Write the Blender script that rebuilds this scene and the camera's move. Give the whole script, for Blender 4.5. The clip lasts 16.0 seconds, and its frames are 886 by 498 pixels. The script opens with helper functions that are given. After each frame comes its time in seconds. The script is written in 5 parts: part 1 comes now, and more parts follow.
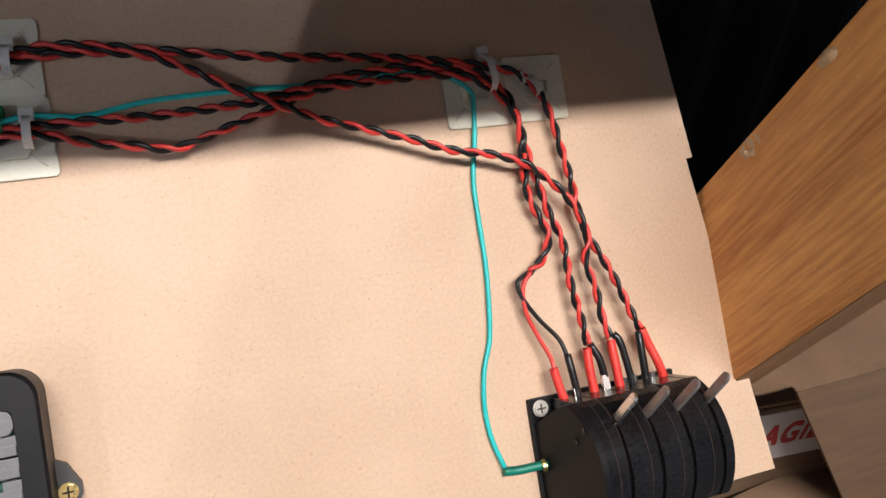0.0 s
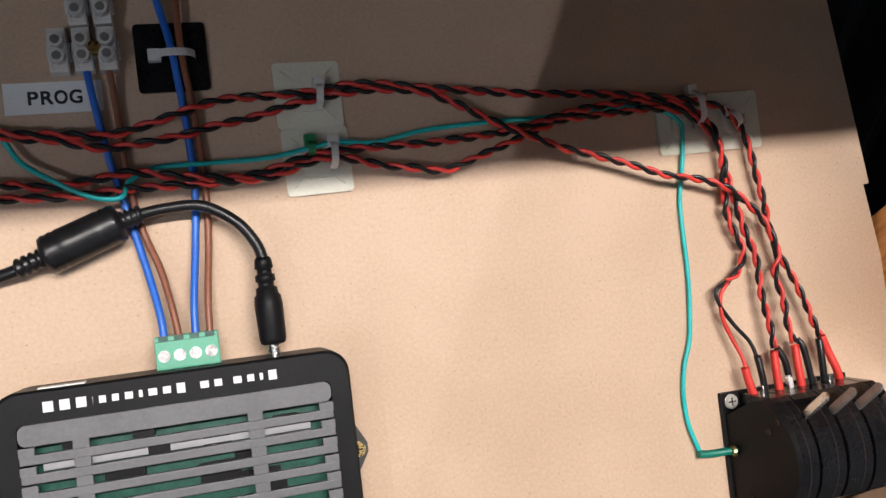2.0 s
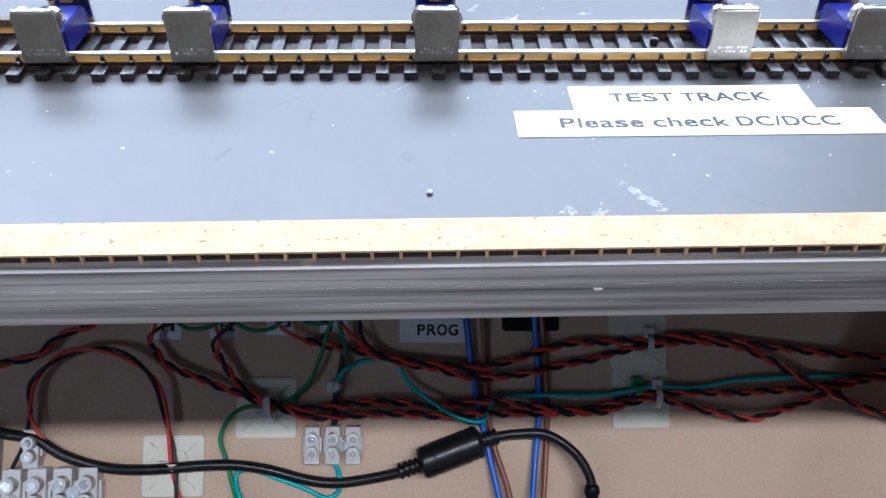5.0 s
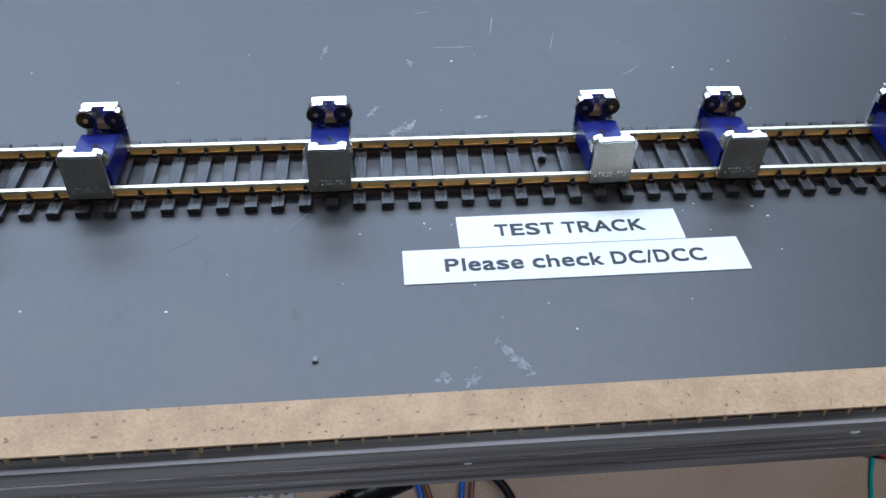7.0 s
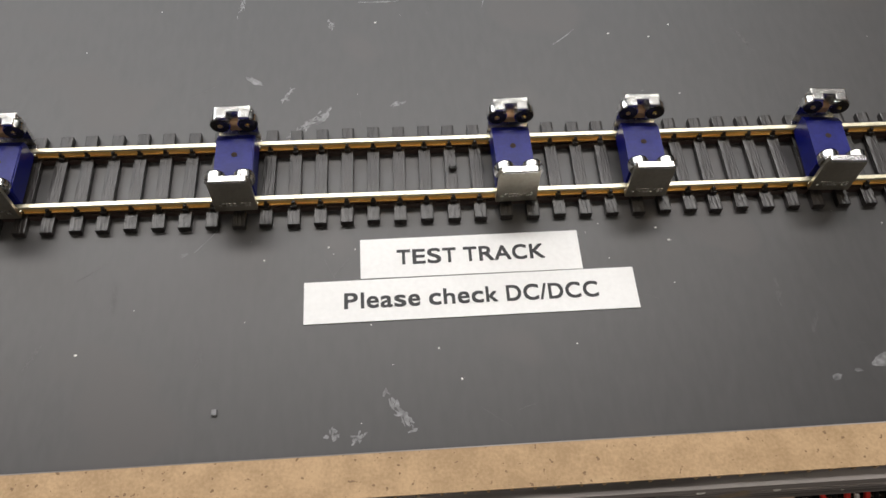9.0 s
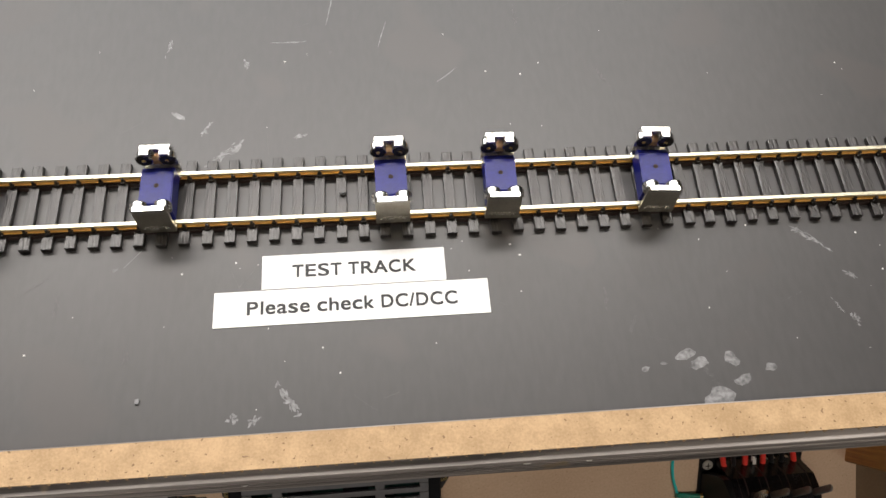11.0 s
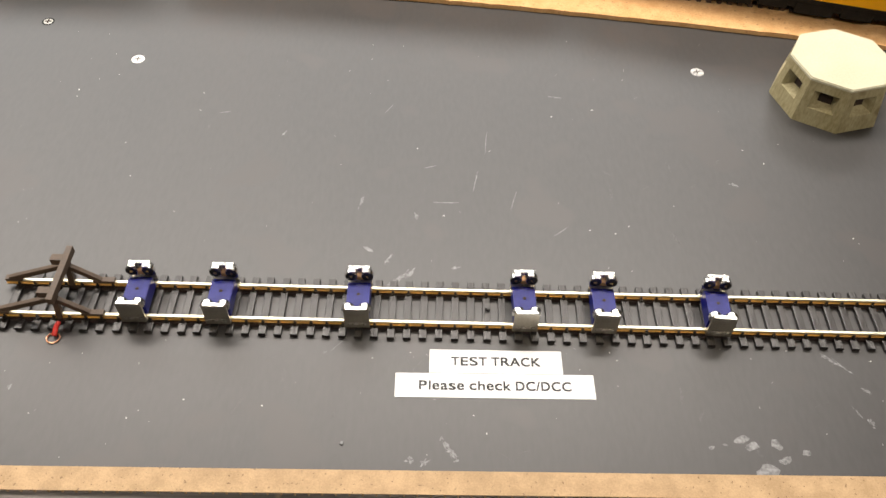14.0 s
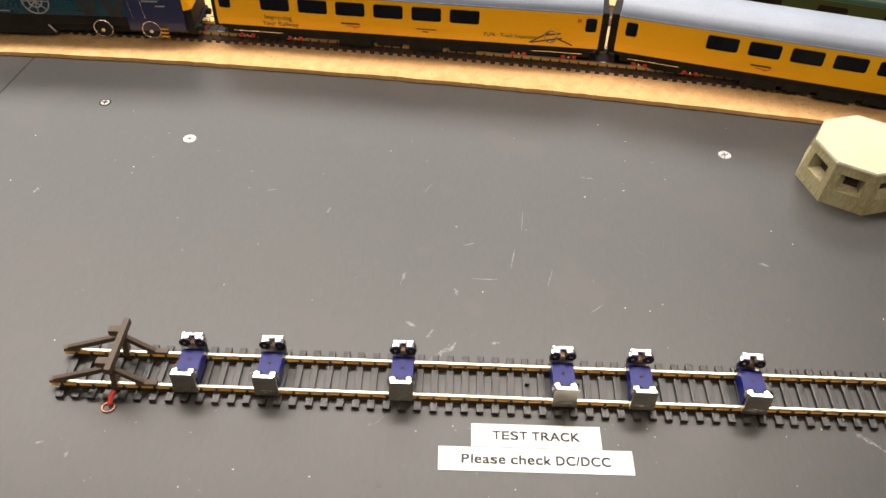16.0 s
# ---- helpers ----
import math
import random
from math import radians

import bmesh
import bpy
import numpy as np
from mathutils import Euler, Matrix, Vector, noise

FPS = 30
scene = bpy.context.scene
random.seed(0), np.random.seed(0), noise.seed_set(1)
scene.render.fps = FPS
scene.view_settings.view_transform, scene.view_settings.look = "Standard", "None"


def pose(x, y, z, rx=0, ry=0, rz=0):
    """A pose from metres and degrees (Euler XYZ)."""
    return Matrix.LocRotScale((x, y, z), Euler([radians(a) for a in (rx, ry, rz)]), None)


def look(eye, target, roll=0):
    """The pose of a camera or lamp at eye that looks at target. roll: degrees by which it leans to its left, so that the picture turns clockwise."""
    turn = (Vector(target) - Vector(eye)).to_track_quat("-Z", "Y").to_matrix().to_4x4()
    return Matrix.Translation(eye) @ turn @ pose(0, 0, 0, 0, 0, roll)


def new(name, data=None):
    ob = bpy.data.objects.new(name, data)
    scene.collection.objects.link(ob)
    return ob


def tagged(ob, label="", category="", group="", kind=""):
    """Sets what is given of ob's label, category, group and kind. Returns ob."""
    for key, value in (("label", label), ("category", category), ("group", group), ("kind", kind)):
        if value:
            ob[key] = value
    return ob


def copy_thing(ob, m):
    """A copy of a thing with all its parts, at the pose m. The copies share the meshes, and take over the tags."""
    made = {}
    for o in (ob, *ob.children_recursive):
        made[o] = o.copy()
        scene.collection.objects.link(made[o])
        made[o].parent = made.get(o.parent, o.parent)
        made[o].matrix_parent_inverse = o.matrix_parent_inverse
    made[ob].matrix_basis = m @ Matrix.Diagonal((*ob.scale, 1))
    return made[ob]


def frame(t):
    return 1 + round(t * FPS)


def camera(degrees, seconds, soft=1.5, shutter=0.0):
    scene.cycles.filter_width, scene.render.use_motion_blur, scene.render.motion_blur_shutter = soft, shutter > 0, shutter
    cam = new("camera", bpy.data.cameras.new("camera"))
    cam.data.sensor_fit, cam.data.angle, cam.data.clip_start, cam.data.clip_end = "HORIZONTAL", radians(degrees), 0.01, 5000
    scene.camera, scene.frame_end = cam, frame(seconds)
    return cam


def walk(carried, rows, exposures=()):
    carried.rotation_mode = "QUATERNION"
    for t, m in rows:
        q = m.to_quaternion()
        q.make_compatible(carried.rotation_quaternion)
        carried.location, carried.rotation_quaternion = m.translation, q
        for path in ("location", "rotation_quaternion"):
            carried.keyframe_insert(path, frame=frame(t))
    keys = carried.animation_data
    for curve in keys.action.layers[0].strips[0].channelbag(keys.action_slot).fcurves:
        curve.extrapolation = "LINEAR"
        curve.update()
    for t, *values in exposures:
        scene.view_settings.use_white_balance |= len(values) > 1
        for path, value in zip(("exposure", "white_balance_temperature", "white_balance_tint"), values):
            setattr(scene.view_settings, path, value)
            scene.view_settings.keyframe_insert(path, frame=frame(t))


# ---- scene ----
cam = camera(55.8, 16.0)
PATH = [
    (0, (0.11323, -0.11085, -0.0358), (0.72852, 1.29605, -1.31721), 6.12),
    (0.5, (0.09592, -0.11399, -0.02345), (0.74116, 1.26201, -1.32355), 6.85),
    (1, (0.08273, -0.11916, -0.01478), (0.70213, 1.253, -1.33141), 6.57),
    (1.5, (0.0653, -0.12063, -0.00761), (0.63678, 1.26465, -1.33216), 6.16),
    (2, (0.04306, -0.12397, -0.00061), (0.4955, 1.31118, -1.31805), 4.22),
    (2.5, (0.0144, -0.12074, 0.01268), (0.34399, 1.37147, -1.27755), 2.58),
    (3, (-0.01441, -0.11973, 0.02545), (0.28427, 1.43583, -1.19563), 2.81),
    (3.5, (-0.0188, -0.12043, 0.04473), (0.15906, 1.47647, -1.14618), 0.96),
    (4, (-0.02088, -0.11996, 0.06178), (0.07862, 1.4799, -1.13427), 0.33),
    (4.5, (-0.0232, -0.11382, 0.07539), (0.02698, 1.47567, -1.13747), 0.14),
    (4.7, (-0.02244, -0.11146, 0.08117), (0.01723, 1.47254, -1.13922), 0.13),
    (6.8, (-0.00607, -0.09536, 0.12762), (0.14279, 1.39484, -1.19796), 1.26),
    (7, (-0.00431, -0.08865, 0.13027), (0.13592, 1.38435, -1.21532), 1.11),
    (7.5, (0.01352, -0.0482, 0.12299), (0.15995, 1.35285, -1.29672), 1.15),
    (8, (0.02218, -0.03782, 0.14318), (0.17564, 1.2068, -1.41483), 1.54),
    (8.2, (0.021, -0.03831, 0.1493), (0.16966, 1.15286, -1.45039), 1.95),
    (10.3, (0.04034, -0.05693, 0.21094), (0.07712, 0.8703, -1.56076), -0.15),
    (10.5, (0.04488, -0.05806, 0.21319), (0.10609, 0.87061, -1.55707), 0.90),
    (11, (0.05076, -0.05466, 0.21934), (0.17735, 0.89625, -1.53557), 3.57),
    (11.5, (0.05491, -0.05107, 0.22402), (0.22095, 0.91736, -1.51799), 5.32),
    (12, (0.05436, -0.05148, 0.23062), (0.22556, 0.95227, -1.49077), 5.90),
    (12.5, (0.04411, -0.0702, 0.24534), (0.1803, 1.00288, -1.43691), 4.92),
    (13, (0.03113, -0.09248, 0.26112), (0.11281, 1.07321, -1.36199), 2.97),
    (13.5, (0.02155, -0.11301, 0.27759), (0.06841, 1.14428, -1.27709), 1.91),
    (14, (0.01324, -0.12562, 0.28612), (0.04123, 1.1739, -1.2339), 1.88),
    (14.5, (0.00067, -0.13291, 0.28549), (0.01402, 1.18112, -1.2222), 2.14),
    (15, (-0.00442, -0.13864, 0.29382), (-0.00876, 1.19535, -1.1963), 1.92),
    (15.5, (0.00042, -0.13505, 0.29878), (-0.01701, 1.24246, -1.1511), 1.40),
    (16, (0.00168, -0.13243, 0.29857), (-0.01145, 1.28615, -1.11121), 1.20),
]
walk(cam, [(t, look(eye, target, roll)) for t, eye, target, roll in PATH],
     ((0, 2.58, 6050, 13), (3.0, 2.36, 6000, 12), (3.6, 2.26, 5650, 11), (4.0, 1.98, 5550, 11), (4.5, 1.62, 5250, 11), (5.6, 1.0, 5050, 10), (7.0, 0.02, 4950, 8), (7.6, -0.36, 5000, 8), (8.2, -0.43, 5950, 10), (10.3, 0.28, 6650, 11), (16, 0.48, 7150, 12)))

# ---- world and lamps ----
world = bpy.data.worlds.new("room_air")
scene.world = world
world.use_nodes = True
world.node_tree.nodes["Background"].inputs[0].default_value = (0.5, 0.55, 0.62, 1)
world.node_tree.nodes["Background"].inputs[1].default_value = 0.05


def lamp(name, eye, target, sx, sy, watts, colour):
    data = bpy.data.lights.new(name, "AREA")
    data.shape, data.size, data.size_y, data.energy, data.color = "RECTANGLE", sx, sy, watts, colour
    ob = new(name, data)
    ob.matrix_world = look(eye, target)
    return ob


lamp("tube_light_front", (0.22, -0.93, 1.30), (0.22, -0.40, 0.0), 1.2, 0.06, 9.5, (1.0, 0.915, 0.81))
lamp("panel_light_back", (-0.50, 1.82, 1.33), (-0.40, 0.70, 0.0), 3.4, 0.7, 47, (0.93, 0.965, 1.0))
# Invented fill lamp that brightens the cork, coaches and far board.
lamp("back_board_fill", (-0.28, 0.50, 0.74), (-0.28, 0.46, 0.0), 1.6, 0.16, 13.0, (1.0, 0.96, 0.92))
# Unseen narrow lamp, added for the diagonal shadow edge on the control board.
lamp("shadow_edge_lamp", (-1.60, -2.40, 1.20), (0.10, 0.10, -0.15), 0.002, 0.10, 2.5, (0.92, 0.96, 1.0))


# ---- materials ----
def surf(name, c1, c2, scale=60.0, rough=0.5, metal=0.0, bump=0.0, fine=900.0, stretch=(1, 1, 1), spots=None, spot_scale=400.0,
         spot_cut=0.7, coat=0.0, trans=0.0, rough_var=0.12, piece=0.0, sub=0.0, spec=0.5):
    m = bpy.data.materials.new(name)
    m.use_nodes = True
    nt = m.node_tree
    n, lk = nt.nodes, nt.links
    b = n["Principled BSDF"]
    tc, mp = n.new("ShaderNodeTexCoord"), n.new("ShaderNodeMapping")
    mp.inputs["Scale"].default_value = stretch
    lk.new(tc.outputs["Object"], mp.inputs["Vector"])
    big, small = n.new("ShaderNodeTexNoise"), n.new("ShaderNodeTexNoise")
    for t, s, d in ((big, scale, 5), (small, fine, 3)):
        t.inputs["Scale"].default_value, t.inputs["Detail"].default_value = s, d
        lk.new(mp.outputs["Vector"], t.inputs["Vector"])
    both = n.new("ShaderNodeMath")
    both.operation = "ADD"
    lk.new(big.outputs["Fac"], both.inputs[0])
    half = n.new("ShaderNodeMath")
    half.operation = "MULTIPLY_ADD"
    half.inputs[1].default_value, half.inputs[2].default_value = 0.7, -0.35
    lk.new(small.outputs["Fac"], half.inputs[0])
    lk.new(half.outputs[0], both.inputs[1])
    ramp = n.new("ShaderNodeValToRGB")
    ramp.color_ramp.elements[0].position, ramp.color_ramp.elements[1].position = 0.3, 0.7
    ramp.color_ramp.elements[0].color, ramp.color_ramp.elements[1].color = (*c1, 1), (*c2, 1)
    lk.new(both.outputs[0], ramp.inputs["Fac"])
    col = ramp.outputs["Color"]
    if spots:
        sp = n.new("ShaderNodeTexNoise")
        sp.inputs["Scale"].default_value, sp.inputs["Detail"].default_value = spot_scale, 2
        lk.new(tc.outputs["Object"], sp.inputs["Vector"])
        cut = n.new("ShaderNodeMapRange")
        cut.inputs["From Min"].default_value, cut.inputs["From Max"].default_value = spot_cut, spot_cut + 0.05
        lk.new(sp.outputs["Fac"], cut.inputs["Value"])
        mx = n.new("ShaderNodeMix")
        mx.data_type = "RGBA"
        lk.new(cut.outputs["Result"], mx.inputs["Factor"])
        lk.new(col, mx.inputs["A"])
        mx.inputs["B"].default_value = (*spots, 1)
        col = mx.outputs["Result"]
    if piece:
        info, hsv, mr = n.new("ShaderNodeObjectInfo"), n.new("ShaderNodeHueSaturation"), n.new("ShaderNodeMapRange")
        mr.inputs["To Min"].default_value, mr.inputs["To Max"].default_value = 1 - piece, 1 + piece
        lk.new(info.outputs["Random"], mr.inputs["Value"])
        lk.new(mr.outputs["Result"], hsv.inputs["Value"])
        lk.new(col, hsv.inputs["Color"])
        col = hsv.outputs["Color"]
    lk.new(col, b.inputs["Base Color"])
    rr = n.new("ShaderNodeMapRange")
    rr.inputs["To Min"].default_value, rr.inputs["To Max"].default_value = max(rough - rough_var, 0.02), min(rough + rough_var, 1)
    lk.new(both.outputs[0], rr.inputs["Value"])
    lk.new(rr.outputs["Result"], b.inputs["Roughness"])
    b.inputs["Metallic"].default_value, b.inputs["Coat Weight"].default_value = metal, coat
    b.inputs["Transmission Weight"].default_value = trans
    b.inputs["Specular IOR Level"].default_value = spec
    if sub:
        b.inputs["Subsurface Weight"].default_value, b.inputs["Subsurface Radius"].default_value = sub, (0.002, 0.002, 0.002)
    if bump:
        bp = n.new("ShaderNodeBump")
        bp.inputs["Strength"].default_value, bp.inputs["Distance"].default_value = bump, 0.0004
        lk.new(both.outputs[0], bp.inputs["Height"])
        lk.new(bp.outputs["Normal"], b.inputs["Normal"])
    return m


MDF = surf("mdf_face", (0.53, 0.37, 0.25), (0.625, 0.452, 0.32), 16, 0.62, bump=0.003, fine=700, spots=(0.46, 0.30, 0.185), spot_scale=760, spot_cut=0.665, rough_var=0.05)
MDF_EDGE = surf("mdf_sawn_edge", (0.30, 0.19, 0.11), (0.42, 0.28, 0.17), 120, 0.85, bump=0.3)
HARDBOARD = surf("hardboard_strip", (0.36, 0.235, 0.12), (0.50, 0.34, 0.19), 140, 0.7, bump=0.25, fine=1400, spots=(0.20, 0.12, 0.06), spot_scale=700, spot_cut=0.66)
# Scorched edging; also the painted shade inside holes, slots and seams.
BURNT_AND_HOLLOW = surf("burnt_edge_and_hollow_shade", (0.016, 0.009, 0.006), (0.04, 0.022, 0.014), 300, 0.9)
GREY_TOP = surf("grey_painted_board", (0.034, 0.033, 0.033), (0.047, 0.045, 0.045), 9, 0.46, bump=0.03, fine=500, stretch=(1, 0.3, 1), spots=(0.046, 0.042, 0.041), spot_scale=22, spot_cut=0.58, rough_var=0.06, spec=0.62)
PLY = surf("grey_washed_plywood_edge", (0.10, 0.088, 0.082), (0.46, 0.42, 0.395), 60, 0.75, bump=0.5, fine=240, stretch=(0.04, 1, 2.2), spots=(0.30, 0.24, 0.17), spot_scale=60, spot_cut=0.68)
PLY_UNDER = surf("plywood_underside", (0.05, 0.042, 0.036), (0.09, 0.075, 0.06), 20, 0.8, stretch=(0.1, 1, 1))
TIMBER = surf("orange_stained_pine", (0.46, 0.175, 0.042), (0.80, 0.41, 0.125), 34, 0.55, bump=0.9, fine=520, stretch=(1, 1, 0.07), spots=(0.70, 0.50, 0.26), spot_scale=330, spot_cut=0.72)
TIMBER_EDGE = surf("sawn_pine_edge", (0.20, 0.10, 0.04), (0.33, 0.18, 0.08), 60, 0.8, bump=0.6, stretch=(1, 1, 0.1))
GLUE = surf("dried_glue", (0.45, 0.29, 0.15), (0.60, 0.43, 0.26), 150, 0.45, bump=0.3)
SAWDUST = surf("sawdust", (0.42, 0.24, 0.09), (0.58, 0.38, 0.18), 500, 0.9)
NYLON = surf("cream_nylon", (0.68, 0.65, 0.53), (0.76, 0.73, 0.60), 40, 0.42, bump=0.05, sub=0.15)
CLEAR = surf("translucent_polythene", (0.62, 0.60, 0.57), (0.72, 0.70, 0.67), 80, 0.3, sub=0.3)
BLACK = surf("black_plastic", (0.006, 0.006, 0.007), (0.010, 0.010, 0.011), 60, 0.45, bump=0.05, spots=(0.04, 0.04, 0.04), spot_scale=900, spot_cut=0.76, spec=0.16)
BLACK_GLOSS = surf("black_gloss_plastic", (0.006, 0.006, 0.007), (0.012, 0.012, 0.013), 60, 0.22, bump=0.03, coat=0.0, spots=(0.10, 0.10, 0.10), spot_scale=1100, spot_cut=0.77, spec=0.28)
RUBBER = surf("black_cable_sheath", (0.006, 0.006, 0.007), (0.012, 0.012, 0.013), 90, 0.33, bump=0.05, spec=0.4)
RED = surf("red_wire_sheath", (0.58, 0.035, 0.028), (0.70, 0.055, 0.043), 120, 0.38)
RED_SLEEVE = surf("red_heatshrink", (0.62, 0.03, 0.022), (0.75, 0.05, 0.035), 120, 0.45)
WIRE_BLACK = surf("black_wire_sheath", (0.006, 0.006, 0.007), (0.011, 0.011, 0.012), 120, 0.34, spec=0.4)
CYAN = surf("turquoise_wire_sheath", (0.015, 0.44, 0.44), (0.03, 0.54, 0.53), 120, 0.4)
GREEN_W = surf("green_wire_sheath", (0.012, 0.17, 0.06), (0.025, 0.24, 0.09), 120, 0.4)
TEAL_SLEEVE = surf("green_heatshrink", (0.0, 0.16, 0.11), (0.01, 0.22, 0.15), 120, 0.4)
BLUE_W = surf("blue_wire_sheath", (0.02, 0.12, 0.55), (0.03, 0.16, 0.66), 120, 0.38)
BROWN_W = surf("brown_wire_sheath", (0.20, 0.07, 0.035), (0.28, 0.10, 0.05), 120, 0.4)
CONN = surf("green_terminal_plastic", (0.10, 0.38, 0.24), (0.13, 0.44, 0.29), 80, 0.45)
PAPER = surf("white_paper", (0.80, 0.80, 0.79), (0.86, 0.86, 0.85), 50, 0.75, bump=0.05)
INK = surf("black_ink", (0.018, 0.018, 0.02), (0.03, 0.03, 0.032), 500, 0.6)
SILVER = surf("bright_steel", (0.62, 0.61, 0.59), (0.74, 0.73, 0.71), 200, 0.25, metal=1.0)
DARK_STEEL = surf("dark_steel_lever", (0.26, 0.25, 0.24), (0.38, 0.37, 0.355), 200, 0.38, metal=0.8)
BRASS = surf("brass", (0.60, 0.44, 0.17), (0.72, 0.54, 0.23), 200, 0.3, metal=1.0)
RAIL_TOP = surf("nickel_silver_rail", (0.72, 0.66, 0.48), (0.80, 0.75, 0.58), 90, 0.40, metal=0.85)
RAIL_SIDE = surf("gold_rail_side", (0.66, 0.405, 0.105), (0.78, 0.51, 0.18), 60, 0.42, metal=0.45)
SLEEPER = surf("dark_brown_sleeper", (0.006, 0.005, 0.0045), (0.022, 0.018, 0.017), 500, 0.34, bump=0.8, fine=1800, stretch=(1, 0.10, 1), piece=0.3, rough_var=0.15, spec=0.5)
SLEEPER_FAR = surf("brown_sleeper", (0.036, 0.020, 0.014), (0.075, 0.044, 0.030), 260, 0.7, bump=0.3, piece=0.2)
BLUE_ANO = surf("blue_anodised_block", (0.006, 0.009, 0.13), (0.011, 0.016, 0.19), 120, 0.34, bump=0.03, spec=0.22, rough_var=0.08)
BEARING = surf("bearing_shield", (0.012, 0.011, 0.010), (0.03, 0.027, 0.024), 300, 0.22, metal=0.4)
PLATE_SHADED = surf("shaded_nickel_plate", (0.36, 0.33, 0.27), (0.46, 0.43, 0.36), 200, 0.36, metal=1.0)
OAK = surf("brown_moulded_plastic", (0.055, 0.034, 0.020), (0.085, 0.054, 0.033), 200, 0.6, bump=0.4, stretch=(0.3, 1, 1))
PILLBOX = surf("cream_cast_resin", (0.24, 0.20, 0.095), (0.42, 0.375, 0.225), 38, 0.7, bump=0.04, stretch=(1, 1, 0.30), spots=(0.22, 0.18, 0.09), spot_scale=60, spot_cut=0.62)
PILL_ROOF = surf("cream_resin_roof", (0.47, 0.45, 0.32), (0.56, 0.535, 0.40), 26, 0.75, bump=0.1, spots=(0.27, 0.27, 0.18), spot_scale=90, spot_cut=0.70)
CORK = surf("orange_cork_bed", (0.58, 0.32, 0.125), (0.70, 0.43, 0.20), 160, 0.85, bump=0.5, fine=900, spots=(0.42, 0.23, 0.09), spot_scale=500, spot_cut=0.66)
YELLOW = surf("yellow_coach_paint", (0.90, 0.42, 0.004), (0.94, 0.47, 0.008), 20, 0.35)
COACH_GREY = surf("grey_coach_roof", (0.23, 0.265, 0.335), (0.28, 0.32, 0.40), 30, 0.5)
GLASS_DARK = surf("dark_coach_glazing", (0.004, 0.005, 0.008), (0.008, 0.009, 0.013), 60, 0.2, spec=0.15)
UNDER = surf("black_underframe", (0.006, 0.006, 0.006), (0.014, 0.013, 0.012), 120, 0.6, spec=0.2)
TEAL_LOCO = surf("dark_teal_loco_paint", (0.003, 0.034, 0.052), (0.006, 0.056, 0.078), 30, 0.3)
NAVY_LOCO = surf("navy_loco_paint", (0.012, 0.018, 0.06), (0.018, 0.026, 0.085), 30, 0.35)
GREEN_ROOF = surf("dark_green_coach_paint", (0.008, 0.035, 0.018), (0.014, 0.05, 0.026), 30, 0.4)
RED_DOT = surf("red_axlebox", (0.55, 0.03, 0.03), (0.68, 0.05, 0.05), 200, 0.5)
LOGO_ORANGE = surf("orange_red_print", (0.70, 0.10, 0.01), (0.75, 0.12, 0.015), 200, 0.5)
CARD = surf("brown_cardboard", (0.145, 0.088, 0.050), (0.20, 0.125, 0.072), 25, 0.85, bump=0.12, stretch=(1, 1, 6))
TAPE = surf("white_parcel_tape", (0.72, 0.71, 0.70), (0.80, 0.79, 0.78), 30, 0.35)
TAPE_RED = surf("red_tape_print", (0.50, 0.03, 0.035), (0.58, 0.045, 0.05), 100, 0.4)
GREY_CASE = surf("grey_plastic_case", (0.030, 0.028, 0.028), (0.045, 0.042, 0.042), 60, 0.45)
GREY_LABEL = surf("grey_printed_label", (0.30, 0.30, 0.315), (0.35, 0.35, 0.365), 50, 0.5)
VENT_GREY = surf("grey_vent_rib", (0.115, 0.115, 0.12), (0.15, 0.15, 0.155), 60, 0.5)
PCB = surf("green_circuit_board", (0.0, 0.05, 0.032), (0.004, 0.085, 0.055), 300, 0.4)
CREAM = surf("cream_controller_face", (0.78, 0.66, 0.36), (0.83, 0.71, 0.41), 30, 0.5)
COPPER = surf("bare_copper", (0.75, 0.36, 0.20), (0.85, 0.45, 0.27), 200, 0.35, metal=1.0)
# For walls out of view; kept dark to cut bounce under the table.
WALL_P = surf("slate_blue_emulsion", (0.055, 0.058, 0.066), (0.070, 0.075, 0.083), 3, 0.85, bump=0.05)
CEIL_P = surf("pale_ceiling_paint", (0.52, 0.52, 0.52), (0.57, 0.57, 0.57), 3, 0.9)
FLOOR_P = surf("dark_carpet", (0.035, 0.033, 0.032), (0.055, 0.052, 0.05), 8, 0.95, bump=0.5)
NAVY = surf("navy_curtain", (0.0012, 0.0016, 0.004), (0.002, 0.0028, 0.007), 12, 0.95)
CHALK = surf("pale_scuff", (0.10, 0.10, 0.103), (0.25, 0.25, 0.257), 700, 0.5, spec=0.5)
FAINT = surf("faint_scratch", (0.048, 0.047, 0.047), (0.080, 0.078, 0.077), 400, 0.50, spec=0.5, rough_var=0.05)
FILLER = surf("speckled_filler", (0.16, 0.16, 0.165), (0.80, 0.79, 0.76), 420, 0.5, bump=0.6, fine=1500)
LIT_STEEL = surf("lit_satin_steel", (0.74, 0.73, 0.70), (0.84, 0.83, 0.80), 200, 0.20, metal=1.0)
OLD_BRASS = surf("dull_copper_strip", (0.36, 0.22, 0.12), (0.48, 0.31, 0.18), 200, 0.4, metal=0.5)
# The clear plastic again, greyed for the shade over the long strip.
CLEAR_SHADED = surf("shaded_translucent_plastic", (0.46, 0.43, 0.41), (0.54, 0.51, 0.49), 80, 0.3, sub=0.2)
GALV = surf("dull_zinc_screw", (0.42, 0.40, 0.36), (0.56, 0.54, 0.50), 200, 0.45, metal=0.5)
